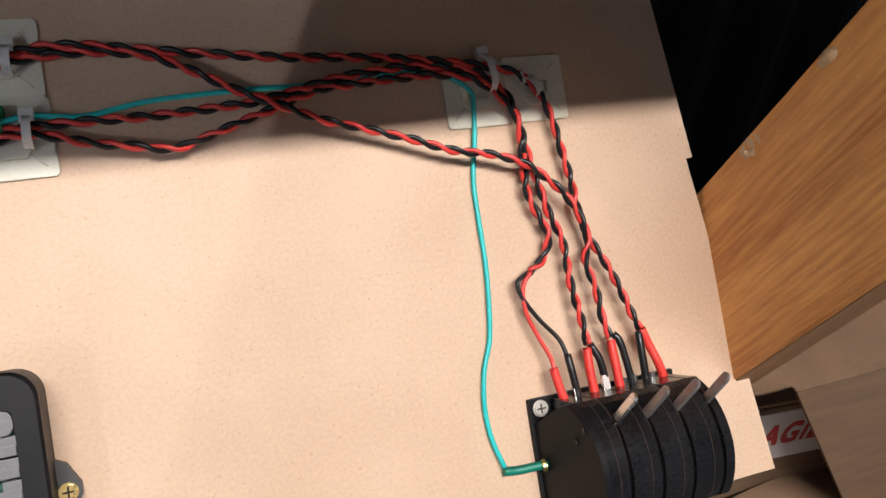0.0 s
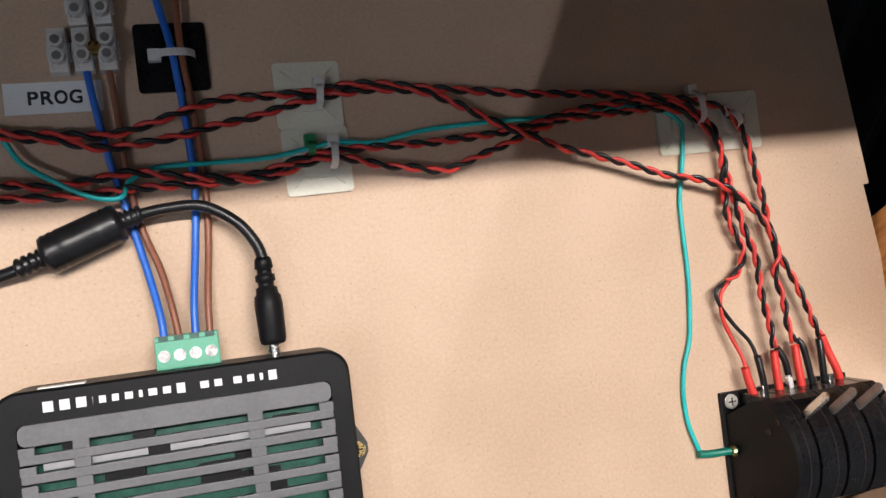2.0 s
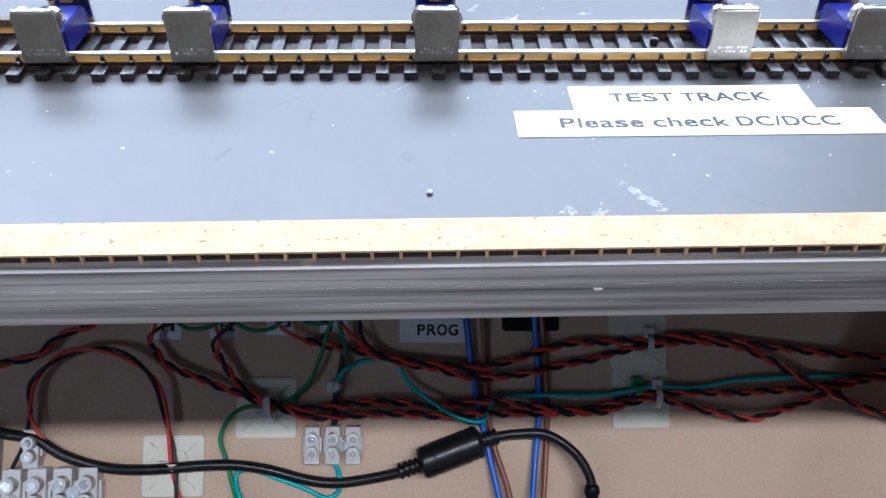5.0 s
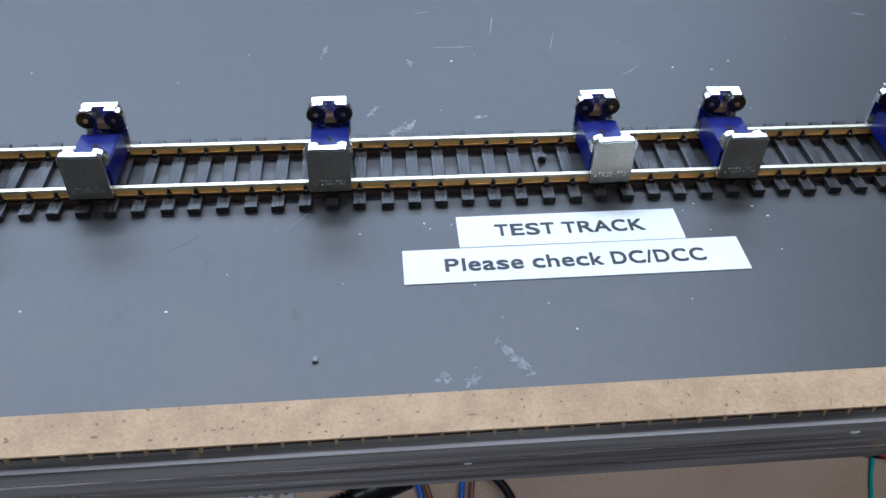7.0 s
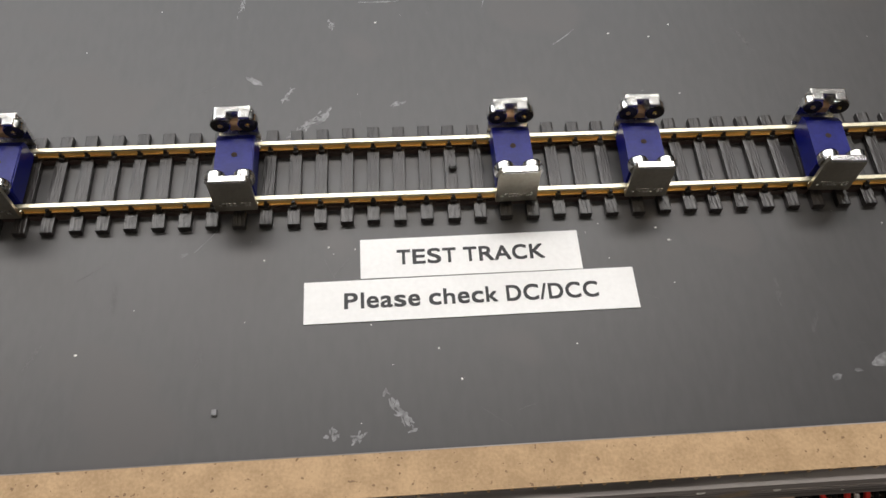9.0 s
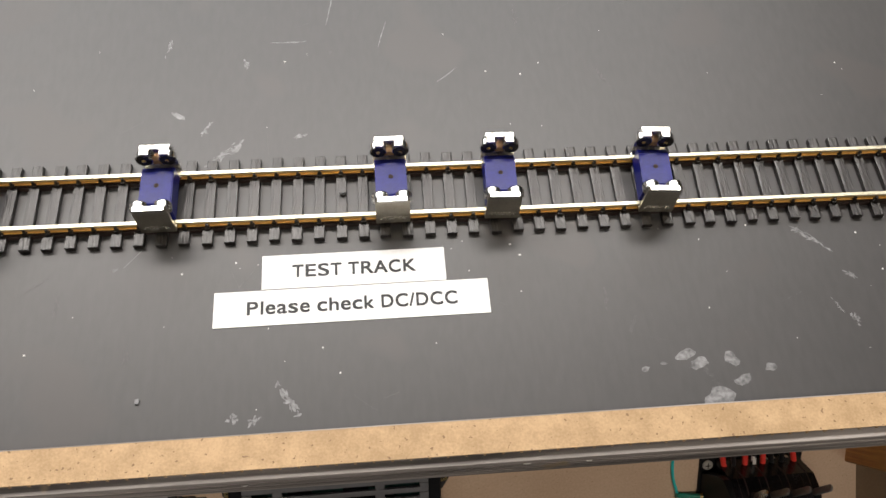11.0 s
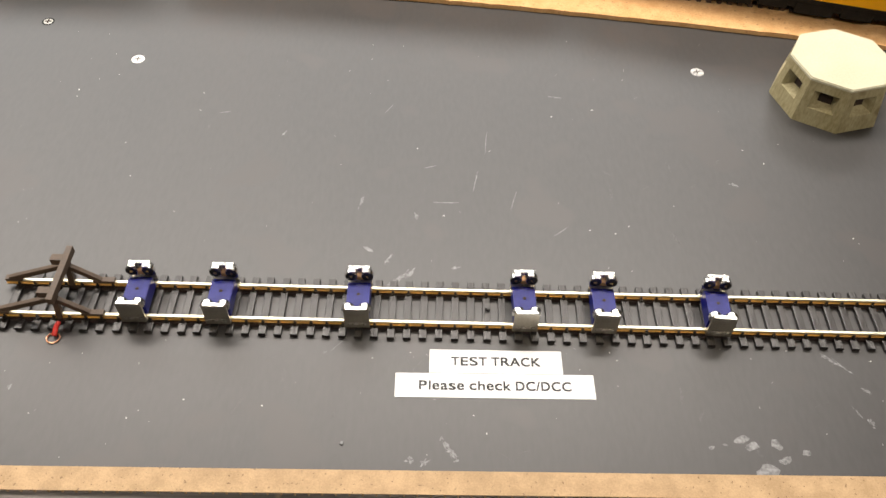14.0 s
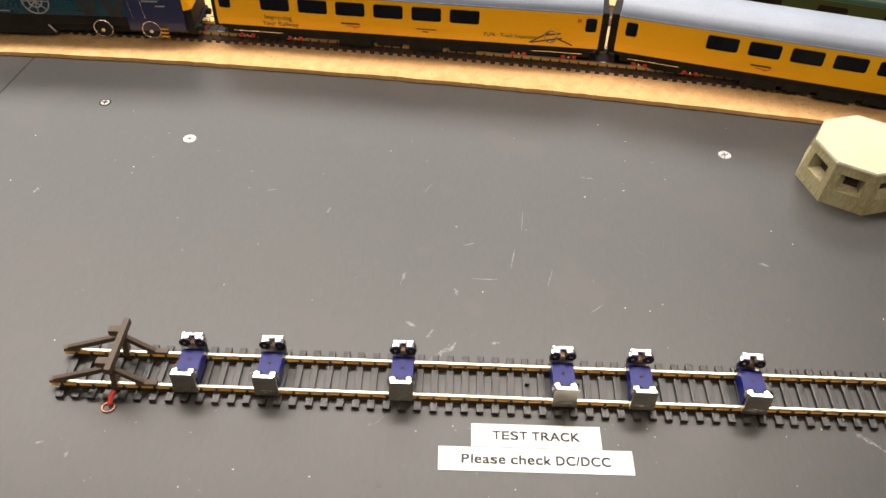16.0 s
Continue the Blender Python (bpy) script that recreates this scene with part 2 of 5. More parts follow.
SMEAR = surf("dried_glue_smear", (0.07, 0.07, 0.072), (0.24, 0.24, 0.245), 260, 0.38, bump=0.2, fine=900)
SLEEPER_WEB = surf("reddish_brown_track_web", (0.016, 0.009, 0.007), (0.034, 0.019, 0.014), 300, 0.5, bump=0.3)
CHIP = surf("white_chip", (0.70, 0.69, 0.66), (0.78, 0.77, 0.74), 400, 0.7)


# ---- building helpers: shapes are drawn in millimetres ----
def box(bm, x0, x1, y0, y1, z0, z1, bev=0.0, m=None):
    r = bmesh.ops.create_cube(bm, size=1, matrix=(m or Matrix()) @ Matrix.Translation(((x0 + x1) / 2, (y0 + y1) / 2, (z0 + z1) / 2)) @ Matrix.Diagonal((x1 - x0, y1 - y0, z1 - z0, 1)))
    if bev:
        edges = list({e for v in r["verts"] for e in v.link_edges})
        bmesh.ops.bevel(bm, geom=edges, offset=bev, segments=2, affect="EDGES", profile=0.6)
    return bm


def cyl(bm, p, q, r, seg=14, r2=None, bev=0.0):
    p, q = Vector(p), Vector(q)
    m = Matrix.Translation((p + q) / 2) @ (q - p).to_track_quat("Z", "Y").to_matrix().to_4x4()
    out = bmesh.ops.create_cone(bm, cap_ends=True, segments=seg, radius1=r, radius2=r if r2 is None else r2, depth=(q - p).length, matrix=m)
    if bev:
        edges = [e for e in {e for v in out["verts"] for e in v.link_edges} if len(e.link_faces) == 2 and max(len(f.verts) for f in e.link_faces) > 4]
        bmesh.ops.bevel(bm, geom=edges, offset=bev, segments=2, affect="EDGES")
    return bm


def prism(bm, poly, z0, z1, m=None, bev=0.0):
    """A flat outline (x, y) raised from z0 to z1."""
    m = m or Matrix()
    low = [bm.verts.new(m @ Vector((x, y, z0))) for x, y in poly]
    top = [bm.verts.new(m @ Vector((x, y, z1))) for x, y in poly]
    k = len(poly)
    faces = [bm.faces.new(low[::-1]), bm.faces.new(top)]
    faces += [bm.faces.new((low[i], low[(i + 1) % k], top[(i + 1) % k], top[i])) for i in range(k)]
    bmesh.ops.recalc_face_normals(bm, faces=faces)
    if bev:
        bmesh.ops.bevel(bm, geom=list(faces[1].edges), offset=bev, segments=2, affect="EDGES")
    return bm


def rounded(x0, x1, y0, y1, r, k=5):
    out = []
    for cx, cy, a in ((x1 - r, y1 - r, 0), (x0 + r, y1 - r, 90), (x0 + r, y0 + r, 180), (x1 - r, y0 + r, 270)):
        for i in range(k + 1):
            t = radians(a + 90 * i / k)
            out.append((cx + r * math.cos(t), cy + r * math.sin(t)))
    return out


def spline(pts, step=1.5):
    """A smooth run of places through the given ones, about one a step."""
    p = [Vector(q) for q in pts]
    p = [2 * p[0] - p[1]] + p + [2 * p[-1] - p[-2]]
    out = []
    for i in range(1, len(p) - 2):
        a, b, c, d = p[i - 1:i + 3]
        k = max(2, int((c - b).length / step))
        for j in range(k):
            t = j / k
            out.append(0.5 * ((2 * b) + (c - a) * t + (2 * a - 5 * b + 4 * c - d) * t * t + (3 * b - a - 3 * c + d) * t ** 3))
    out.append(p[-2])
    return out


def tube_along(bm, line, r, seg=8):
    rings, n = [], len(line)
    side = Vector((0, 0, 1))
    for i, q in enumerate(line):
        d = (line[min(i + 1, n - 1)] - line[max(i - 1, 0)]).normalized()
        side = (side - side.dot(d) * d)
        side = side.normalized() if side.length > 1e-6 else d.orthogonal().normalized()
        up = d.cross(side)
        rr = r[i] if isinstance(r, list) else r
        rings.append([bm.verts.new(q + rr * (math.cos(6.2832 * k / seg) * side + math.sin(6.2832 * k / seg) * up)) for k in range(seg)])
    for a, b in zip(rings, rings[1:]):
        for k in range(seg):
            f = bm.faces.new((a[k], a[(k + 1) % seg], b[(k + 1) % seg], b[k]))
            f.smooth = True
    bm.faces.new(rings[0][::-1])
    bm.faces.new(rings[-1])
    return bm


def wire(pts, r, step=1.5, seg=8):
    return tube_along(bmesh.new(), spline(pts, step), r, seg)


def helix(line, r, turn, phase, pitch):
    """A strand wound round a line."""
    out, side, run = [], Vector((0, 0, 1)), 0.0
    for i, q in enumerate(line):
        d = (line[min(i + 1, len(line) - 1)] - line[max(i - 1, 0)]).normalized()
        side = (side - side.dot(d) * d).normalized()
        up = d.cross(side)
        if i:
            run += (q - line[i - 1]).length
        a = phase + 6.2832 * run / pitch + 0.5 * math.sin(run / 23.0)
        out.append(q + turn * (math.cos(a) * side + math.sin(a) * up))
    return out


def mesh_of(name, bm, material, smooth=False):
    me = bpy.data.meshes.new(name)
    bmesh.ops.scale(bm, vec=(0.001, 0.001, 0.001), verts=bm.verts)
    if smooth:
        for f in bm.faces:
            f.smooth = True
    bm.to_mesh(me)
    bm.free()
    me.materials.append(material)
    if smooth:
        me.set_sharp_from_angle(angle=radians(40))
    return me


def part(name, bm, material, parent, label="", kind="", smooth=False):
    ob = new(name, mesh_of(name, bm, material, smooth))
    ob.parent = parent
    return tagged(ob, label, "", "", kind)


def thing(name, m, label, category, group="", kind=""):
    ob = new(name)
    ob.matrix_world = m
    ob.empty_display_size = 0.01
    return tagged(ob, label, category, group, kind)


def solid(name, bm, material, m, label, category, group="", kind="", smooth=False):
    """A thing of a single mesh."""
    ob = new(name, mesh_of(name, bm, material, smooth))
    ob.matrix_world = m
    return tagged(ob, label, category, group, kind)


def lettering(name, body, size, material, parent, m, label="", bold=0.0):
    """Raised lettering: its middle at the pose m (metres), size in millimetres."""
    cu = bpy.data.curves.new(name, "FONT")
    cu.body, cu.size, cu.align_x, cu.align_y, cu.extrude, cu.offset = body, size * 0.001, "CENTER", "CENTER", 0.00006, min(bold, 0.09) * 0.001
    cu.space_character = 1.07 if bold else 1.0
    tmp = bpy.data.objects.new(name, cu)
    scene.collection.objects.link(tmp)
    me = bpy.data.meshes.new_from_object(tmp.evaluated_get(bpy.context.evaluated_depsgraph_get()))
    bpy.data.objects.remove(tmp)
    bpy.data.curves.remove(cu)
    if bold:
        thick = bmesh.new()
        for dx, dz in ((0.0, 0.0), (-bold, 0.004), (bold, 0.008)):
            have = len(thick.verts)
            thick.from_mesh(me)
            thick.verts.ensure_lookup_table()
            for v in thick.verts[have:]:
                v.co += Vector((dx * 0.001, 0, dz * 0.001))
        thick.to_mesh(me)
        thick.free()
    me.materials.clear()
    me.materials.append(material)
    ob = new(name, me)
    ob.parent = parent
    ob.matrix_local = m
    return tagged(ob, label)


# advance, ink from and to, lowest and highest ink of each character of a plain bold sans, in ems
SANS = {"T": (.611, .021, .590, 0, .716), "E": (.667, .073, .622, 0, .716), "S": (.667, .036, .615, -.012, .728), "R": (.722, .073, .718, 0, .716), "A": (.722, 0, .718, 0, .716)}
SANS.update({"C": (.722, .048, .672, -.012, .728), "K": (.722, .075, .718, 0, .716), "P": (.667, .073, .620, 0, .716), "D": (.722, .072, .672, 0, .716), "G": (.778, .045, .715, -.012, .728)})
SANS.update({"O": (.778, .044, .735, -.012, .728), "F": (.611, .073, .571, 0, .716), "I": (.278, .069, .213, 0, .716), "L": (.611, .073, .580, 0, .716), "l": (.278, .072, .209, 0, .716)})
SANS.update({"e": (.556, .033, .516, -.012, .530), "a": (.556, .033, .520, -.012, .530), "s": (.556, .025, .510, -.012, .530), "c": (.556, .040, .530, -.012, .530), "h": (.611, .070, .540, 0, .716)})
SANS.update({"k": (.556, .067, .550, 0, .716), "/": (.278, -.002, .277, -.012, .728), "1": (.556, .078, .385, 0, .716), "2": (.556, .025, .505, 0, .716), "3": (.556, .037, .512, -.012, .716), "4": (.556, .021, .520, 0, .716)})


def sans_lettering(name, words, width, size, material, parent, m, label="", bold=0.12):
    """Bold printed words, each character drawn to the widths of a plain sans; width and size (the em) in millimetres."""
    whole = bmesh.new()
    total = sum(SANS[c][0] if c != " " else 0.278 for c in words)
    run = -total / 2
    for c in words:
        if c == " ":
            run += 0.278
            continue
        adv, x0, x1, y0, y1 = SANS[c]
        cu = bpy.data.curves.new(name, "FONT")
        cu.body, cu.size, cu.extrude = c, 1.0, 0.01
        tmp = bpy.data.objects.new(name, cu)
        scene.collection.objects.link(tmp)
        me = bpy.data.meshes.new_from_object(tmp.evaluated_get(bpy.context.evaluated_depsgraph_get()))
        bpy.data.objects.remove(tmp)
        bpy.data.curves.remove(cu)
        lo = [min(v.co[i] for v in me.vertices) for i in (0, 1)]
        hi = [max(v.co[i] for v in me.vertices) for i in (0, 1)]
        kx, gain = width / total, bold / size
        ax, bx = (run + x0) * kx + bold, (run + x1) * kx - bold
        ay, by = (y0 - 0.358 + gain) * size, (y1 - 0.358 - gain) * size
        for dx, dy, dz in ((-bold, -bold, 0.0), (bold, -bold, 0.003), (-bold, bold, 0.006), (bold, bold, 0.009), (0, 0, 0.012)):
            have = len(whole.verts)
            whole.from_mesh(me)
            whole.verts.ensure_lookup_table()
            for v in whole.verts[have:]:
                u, w = (v.co.x - lo[0]) / (hi[0] - lo[0]), (v.co.y - lo[1]) / (hi[1] - lo[1])
                v.co = Vector((ax + u * (bx - ax) + dx, ay + w * (by - ay) + dy, v.co.z * 5 + dz))
        bpy.data.meshes.remove(me)
        run += adv
    ob = new(name, mesh_of(name, whole, material))
    ob.parent = parent
    ob.matrix_local = m
    return tagged(ob, label)


def at(x, y, z=0.0, rx=0, ry=0, rz=0):
    return pose(x * 0.001, y * 0.001, z * 0.001, rx, ry, rz)


# ---- the room ----
def slab(name, x0, x1, y0, y1, z0, z1, material, label, category):
    bm = box(bmesh.new(), x0, x1, y0, y1, z0, z1)
    return solid(name, bm, material, Matrix(), label, category, kind="structure")


slab("floor", -2600, 2800, -2600, 2800, -960, -900, FLOOR_P, "dark grey carpeted floor under the layout table", "floor")
slab("ceiling", -2600, 2800, -2600, 2800, 1400, 1460, CEIL_P, "plain pale grey painted ceiling", "ceiling")
slab("wall_north", -2600, 2800, 2800, 2900, -960, 1460, WALL_P, "plain slate blue painted wall", "wall")
# Unseen walls, added so that the first one's edge blocks the narrow lamp.
slab("shadow_edge_wall", -978, 2800, -1560, -1500, -960, 1460, WALL_P, "unseen slate blue wall added to cut the lamp's light at its edge", "wall")
slab("shadow_edge_wall_return", -2600, -1900, -1560, -1500, -960, 1460, WALL_P, "unseen slate blue wall added to cut the lamp's light at its edge", "wall")
slab("lamp_back_wall", -2600, 2800, -2700, -2600, -960, 1460, WALL_P, "unseen slate blue wall added behind the shadow edge lamp", "wall")
slab("wall_west", -2700, -2600, -2600, 2800, -960, 1460, WALL_P, "plain slate blue painted wall", "wall")
slab("wall_east", 2800, 2900, -2600, 2800, -960, 1460, WALL_P, "plain slate blue painted wall", "wall")

# ---- the layout table ----
table = thing("layout_table", Matrix(), "grey-painted plywood layout table with a hardboard edging strip", "table")
part("tabletop", box(bmesh.new(), -900, 1100, 11.5, 1100, -11, 0), GREY_TOP, table, "satin grey painted board")
core = bmesh.new()
levels = [0.7, -1.7, -3.6, -5.2, -7.4, -9.2, -11.0]
for a, b, dy in zip(levels, levels[1:], (0.0, 0.15, -0.05, 0.12, 0.0, 0.1)):
    box(core, -900, 1100, -0.7 + dy, 11.5, b, a)
part("plywood_edge", core, PLY, table, "grey-washed plywood edge with visible layers")
part("underside", box(bmesh.new(), -900, 1100, 4, 1100, -14, -11.2), PLY_UNDER, table, "dark brown underside")
part("edging_strip", box(bmesh.new(), -900, 1100, 1.5, 10.6, 2.3, 2.7), HARDBOARD, table, "brown speckled hardboard strip")
comb = bmesh.new()
box(comb, -900, 1100, 2.2, 10.6, 0.72, 2.3)
part("slotted_backing", comb, BURNT_AND_HOLLOW, table, "scorched dark slots")
teeth = bmesh.new()
for i in range(-60, 90):
    box(teeth, i * 4.85 - 0.28, i * 4.85 + 0.28, 1.5, 2.3, 0.72, 2.32)
part("slot_divider", teeth, HARDBOARD, table, kind="stuff")
for sx in (-850, 1000):
    part("table_leg", box(bmesh.new(), sx, sx + 60, 1000, 1060, -900, -14, 2), TIMBER_EDGE, table)
back = box(bmesh.new(), -900, 1100, 1060, 1075, -200, -14)
part("back_rail", back, TIMBER_EDGE, table)

for ex, ez in ((9.5, -4.6), (84, -2.4), (101, -3.8)):
    nick = bmesh.new()
    bmesh.ops.create_icosphere(nick, subdivisions=1, radius=0.8, matrix=Matrix.Translation((ex, -0.6, ez)) @ Matrix.Diagonal((1.5, 0.4, 0.6, 1)))
    part("edge_nick", nick, CHIP, table, "pale chipped spot on the plywood edge")

# ---- test track on the table ----
TRACK = at(0, 84.2, 0, 0, 0, -0.68)
track = thing("test_track", TRACK, "straight model railway track with brassy rails on dark sleepers", "model track")
for s in (-1, 1):
    bm = bmesh.new()
    for w, a, b in ((1.7, 0.0, 0.45), (0.9, 0.45, 2.0)):
        box(bm, -167, 420, s * 8.5 - w / 2, s * 8.5 + w / 2, 1.9 + a, 1.9 + b)
    rail = part("rail", bm, RAIL_SIDE, track, "golden rail web")
    part("rail_foot", box(bmesh.new(), -166.9, 419.9, s * 8.5 - 0.95, s * 8.5 + 0.95, 1.86, 2.30), SLEEPER_WEB, rail, "dark brown rail foot")
    part("web_strip", box(bmesh.new(), -163, 330, s * 8.5 - 1.6, s * 8.5 + 1.6, 0, 1.55, 0.15), SLEEPER_WEB, track, "dark brown plastic web joining the sleepers")
    part("rail_head", box(bmesh.new(), -167.2, 420.2, s * 8.5 - 0.6, s * 8.5 + 0.6, 3.75, 4.45, 0.12), RAIL_TOP, rail, "polished pale rail head")


def sleeper_mesh(material, length=29.5, width=3.1):
    bm = bmesh.new()
    box(bm, -width / 2, width / 2, -length / 2, length / 2, 0, 1.8, 0.18)
    for s in (-1, 1):
        for d in (-1, 1):
            box(bm, -0.7, 0.7, s * 8.5 + d * 1.05 - 0.75, s * 8.5 + d * 1.05 + 0.75, 1.7, 2.75, 0.25)
            box(bm, -0.4, 0.4, s * 8.5 + d * 0.75 - 0.35, s * 8.5 + d * 0.75 + 0.35, 2.6, 3.75, 0.12)
    return mesh_of("sleeper", bm, material)


one = sleeper_mesh(SLEEPER)
rng = random.Random(4)
x = -29.27 - 20 * 6.615
while x < 330:
    ob = new("sleeper", one)
    ob.parent = track
    ob.matrix_local = at(x, rng.uniform(-0.2, 0.2), 0, 0, 0, rng.uniform(-0.8, 0.8))
    x += 6.615


def rolling_road(m, label):
    """A pair of bearing rollers at each rail, on brackets joined by a blue block."""
    top = thing("track_roller", m, label, "roller stand", "roller stands on the test track")
    block = bmesh.new()
    prism(block, [(-7.6, 3.2), (7.6, 3.2), (7.6, 9.0), (5.5, 10.2), (-5.5, 10.2), (-7.6, 9.0)], -4.7, 4.7, Matrix(((0, 0, 1, 0), (1, 0, 0, 0), (0, 1, 0, 0), (0, 0, 0, 1))), 0.3)
    part("spacer_block", block, BLUE_ANO, top, "blue anodised block")
    cyl(hole := bmesh.new(), (0, 0.6, 10.15), (0, 0.6, 10.26), 0.75, 12)
    part("screw_hole", hole, BURNT_AND_HOLLOW, top)
    for s in (-1, 1):
        b = bmesh.new()
        prism(b, [(-5.1, 3.0), (5.1, 3.0), (5.0, 14.2), (4.3, 15.6), (-4.3, 15.6), (-5.0, 14.2)], s * 10.6 - 0.5, s * 10.6 + 0.5, Matrix(((1, 0, 0, 0), (0, 0, 1, 0), (0, 1, 0, 0), (0, 0, 0, 1))))
        box(b, -5.1, 5.1, min(s * 7.4, s * 11.0), max(s * 7.4, s * 11.0), 3.0, 3.9, 0.2)
        # Near brackets get a darker nickel: that side's shade is in the colour.
        bracket = part("bracket", b, PLATE_SHADED if s < 0 else SILVER, top, "nickel-plated bracket")
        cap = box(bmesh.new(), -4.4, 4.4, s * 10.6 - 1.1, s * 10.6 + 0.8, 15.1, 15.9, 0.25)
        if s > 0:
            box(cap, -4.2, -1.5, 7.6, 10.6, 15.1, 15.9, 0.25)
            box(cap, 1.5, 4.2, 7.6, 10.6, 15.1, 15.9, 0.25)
        # Caps and far bearings use paler steel in place of the light they catch.
        part("bracket_top", cap, LIT_STEEL, bracket, "top edge in a paler steel for the light it catches")
        if s < 0:
            marks = bmesh.new()
            for row, z in ((0, 5.9), (1, 4.9)):
                for k in range(9):
                    if (k * 7 + row * 3) % 5:
                        box(marks, -3.9 + k * 0.9, -3.35 + k * 0.9, -11.16, -11.1, z, z + 0.5)
            part("stamped_lettering", marks, SILVER, bracket, "stamped lettering too small to read", "stuff")
        for d in (-1, 1):
            y0, y1 = (-9.9, -7.7) if s < 0 else (7.5, 9.9)
            wheel = part("bearing", cyl(bmesh.new(), (d * 3.4, y0, 12.9), (d * 3.4, y1, 12.9), 2.55, 22, bev=0.3), LIT_STEEL if s > 0 else SILVER, top, "steel ball bearing", smooth=True)
            f = 7.45 if s > 0 else -7.65
            part("bearing_face", cyl(bmesh.new(), (d * 3.4, f, 12.9), (d * 3.4, f + 0.2, 12.9), 2.3, 20), BEARING, wheel, "dark bearing shield")
            part("axle", cyl(bmesh.new(), (d * 3.4, f - 0.25, 12.9), (d * 3.4, f + 0.2, 12.9), 0.62, 14, bev=0.15), BRASS, wheel, "brassy axle end")
        link = box(bmesh.new(), -1.6, 1.6, min(s * 8.6, s * 10.4), max(s * 8.6, s * 10.4), 9.6, 11.6, 0.3)
        part("contact_strip", link, OLD_BRASS if s > 0 else PLATE_SHADED, top)
    return top


ROLLER = "blue and silver bearing roller stand straddling the test track"
first = rolling_road(TRACK @ at(-108, 0, 0, 0, 0, 0.7), ROLLER)
for px, turn in ((-73.4, -0.5), (-16.6, 0.6), (52.2, 1.0), (85.2, -1.0), (132.6, -3.0)):
    copy_thing(first, TRACK @ at(px, 0, 0, 0, 0, turn))


def paper_label(name, x0, x1, y0, y1, words, wide, size, turn, label):
    cx, cy = (x0 + x1) / 2, (y0 + y1) / 2
    t = thing(name, at(cx, cy, 0.02, 0, 0, turn), label, "label")
    part("paper", box(bmesh.new(), x0 - cx, x1 - cx, y0 - cy, y1 - cy, 0, 0.22), PAPER, t)
    sans_lettering("lettering", words, wide, size, INK, t, at(0, 0, 0.28), "bold black printed words", 0.105)
    return t


paper_label("sign_label", 13.2, 66.8, 53.9, 64.8, "TEST TRACK", 36.2, 5.7, -0.1, "white paper label reading TEST TRACK in bold black capitals")
paper_label("sign_label", -0.2, 78.8, 42.6, 53.6, "Please check DC/DCC", 61.0, 5.8, 0.0, "white paper label reading Please check DC/DCC below the first")

# buffer stop at the closed end of the track
stop = thing("buffer_stop", TRACK @ at(-140.5, 0, 0), "brown moulded buffer stop astride the end of the track", "buffer stop")


def bar(p, q, w, h):
    p, q = Vector(p), Vector(q)
    return box(bmesh.new(), -(q - p).length / 2, (q - p).length / 2, -w / 2, w / 2, -h / 2, h / 2, 0.2, Matrix.Translation((p + q) / 2) @ (q - p).to_track_quat("X", "Z").to_matrix().to_4x4())


for s in (-1, 1):
    part("post", bar((1.0, s * 8.5, 1.5), (3.5, s * 8.5, 18.5), 2.2, 2.4), OAK, stop)
    part("brace", bar((-24, s * 8.5, 5.2), (1.5, s * 8.5, 14.5), 2.0, 2.4), OAK, stop)
    part("brace", bar((14, s * 8.5, 5.2), (3, s * 8.5, 14), 2.0, 2.4), OAK, stop)
    part("foot", bar((-26, s * 8.5, 5.1), (-19, s * 8.5, 5.1), 2.6, 1.5), OAK, stop)
    part("foot", bar((11, s * 8.5, 5.1), (20, s * 8.5, 5.1), 2.6, 1.5), OAK, stop)
    part("buffer_pad", bar((-2.5, s * 8.5, 18.2), (2.2, s * 8.5, 18.2), 3.4, 3.2), OAK, stop)
part("cross_beam", bar((3.6, -13.5, 18.4), (3.6, 14.5, 18.4), 2.6, 3.4), OAK, stop)

ring = bmesh.new()
tube_along(ring, spline([(2.6 * math.cos(a) - 0.4, 2.4 * math.sin(a), 0.5) for a in [0.35 * k for k in range(19)]], 0.6), 0.32, 6)
feed = thing("feed_wire", at(-139.6, 67.5, 0), "short red feed wire with a bare copper loop beside the track", "wire")
part("copper_loop", ring, COPPER, feed, "bare copper loop")
part("red_stub", wire([(0, 0.8, 0.9), (0.2, 2.6, 2.2), (0.5, 4.6, 3.0), (0.7, 6.2, 2.6)], 1.05, 0.7), RED_SLEEVE, feed, "red insulated stub")

# screws sunk in the board
for sx, sy, mt in ((-150, 253, CHIP), (-209.5, 286.5, UNDER), (159, 251, FILLER)):
    sc = thing("screw", at(sx, sy, 0), "countersunk cross-head screw with chipped filler in the grey board", "screw", "screws in the board")
    part("head", cyl(bmesh.new(), (0, 0, -0.6), (0, 0, 0.12), 3.6, 20), mt, sc, "chipped filler round the head")
    part("screw_head", cyl(bmesh.new(), (0, 0, 0), (0, 0, 0.25), 2.6, 18, bev=0.1), GALV if mt == UNDER else mt, sc)
    wide = 0.55 if mt == UNDER else 0.3
    x_cut = box(bmesh.new(), -1.9, 1.9, -wide, wide, 0.2, 0.3)
    box(x_cut, -wide, wide, -1.9, 1.9, 0.2, 0.31)
    part("cross_slot", x_cut, BURNT_AND_HOLLOW, sc)

# eight-sided pillbox
pill = thing("model_pillbox", at(224.8, 231.5, 0), "cream cast resin pillbox model with eight sides and dark embrasures", "model building")
walls = bmesh.new()
K = 8
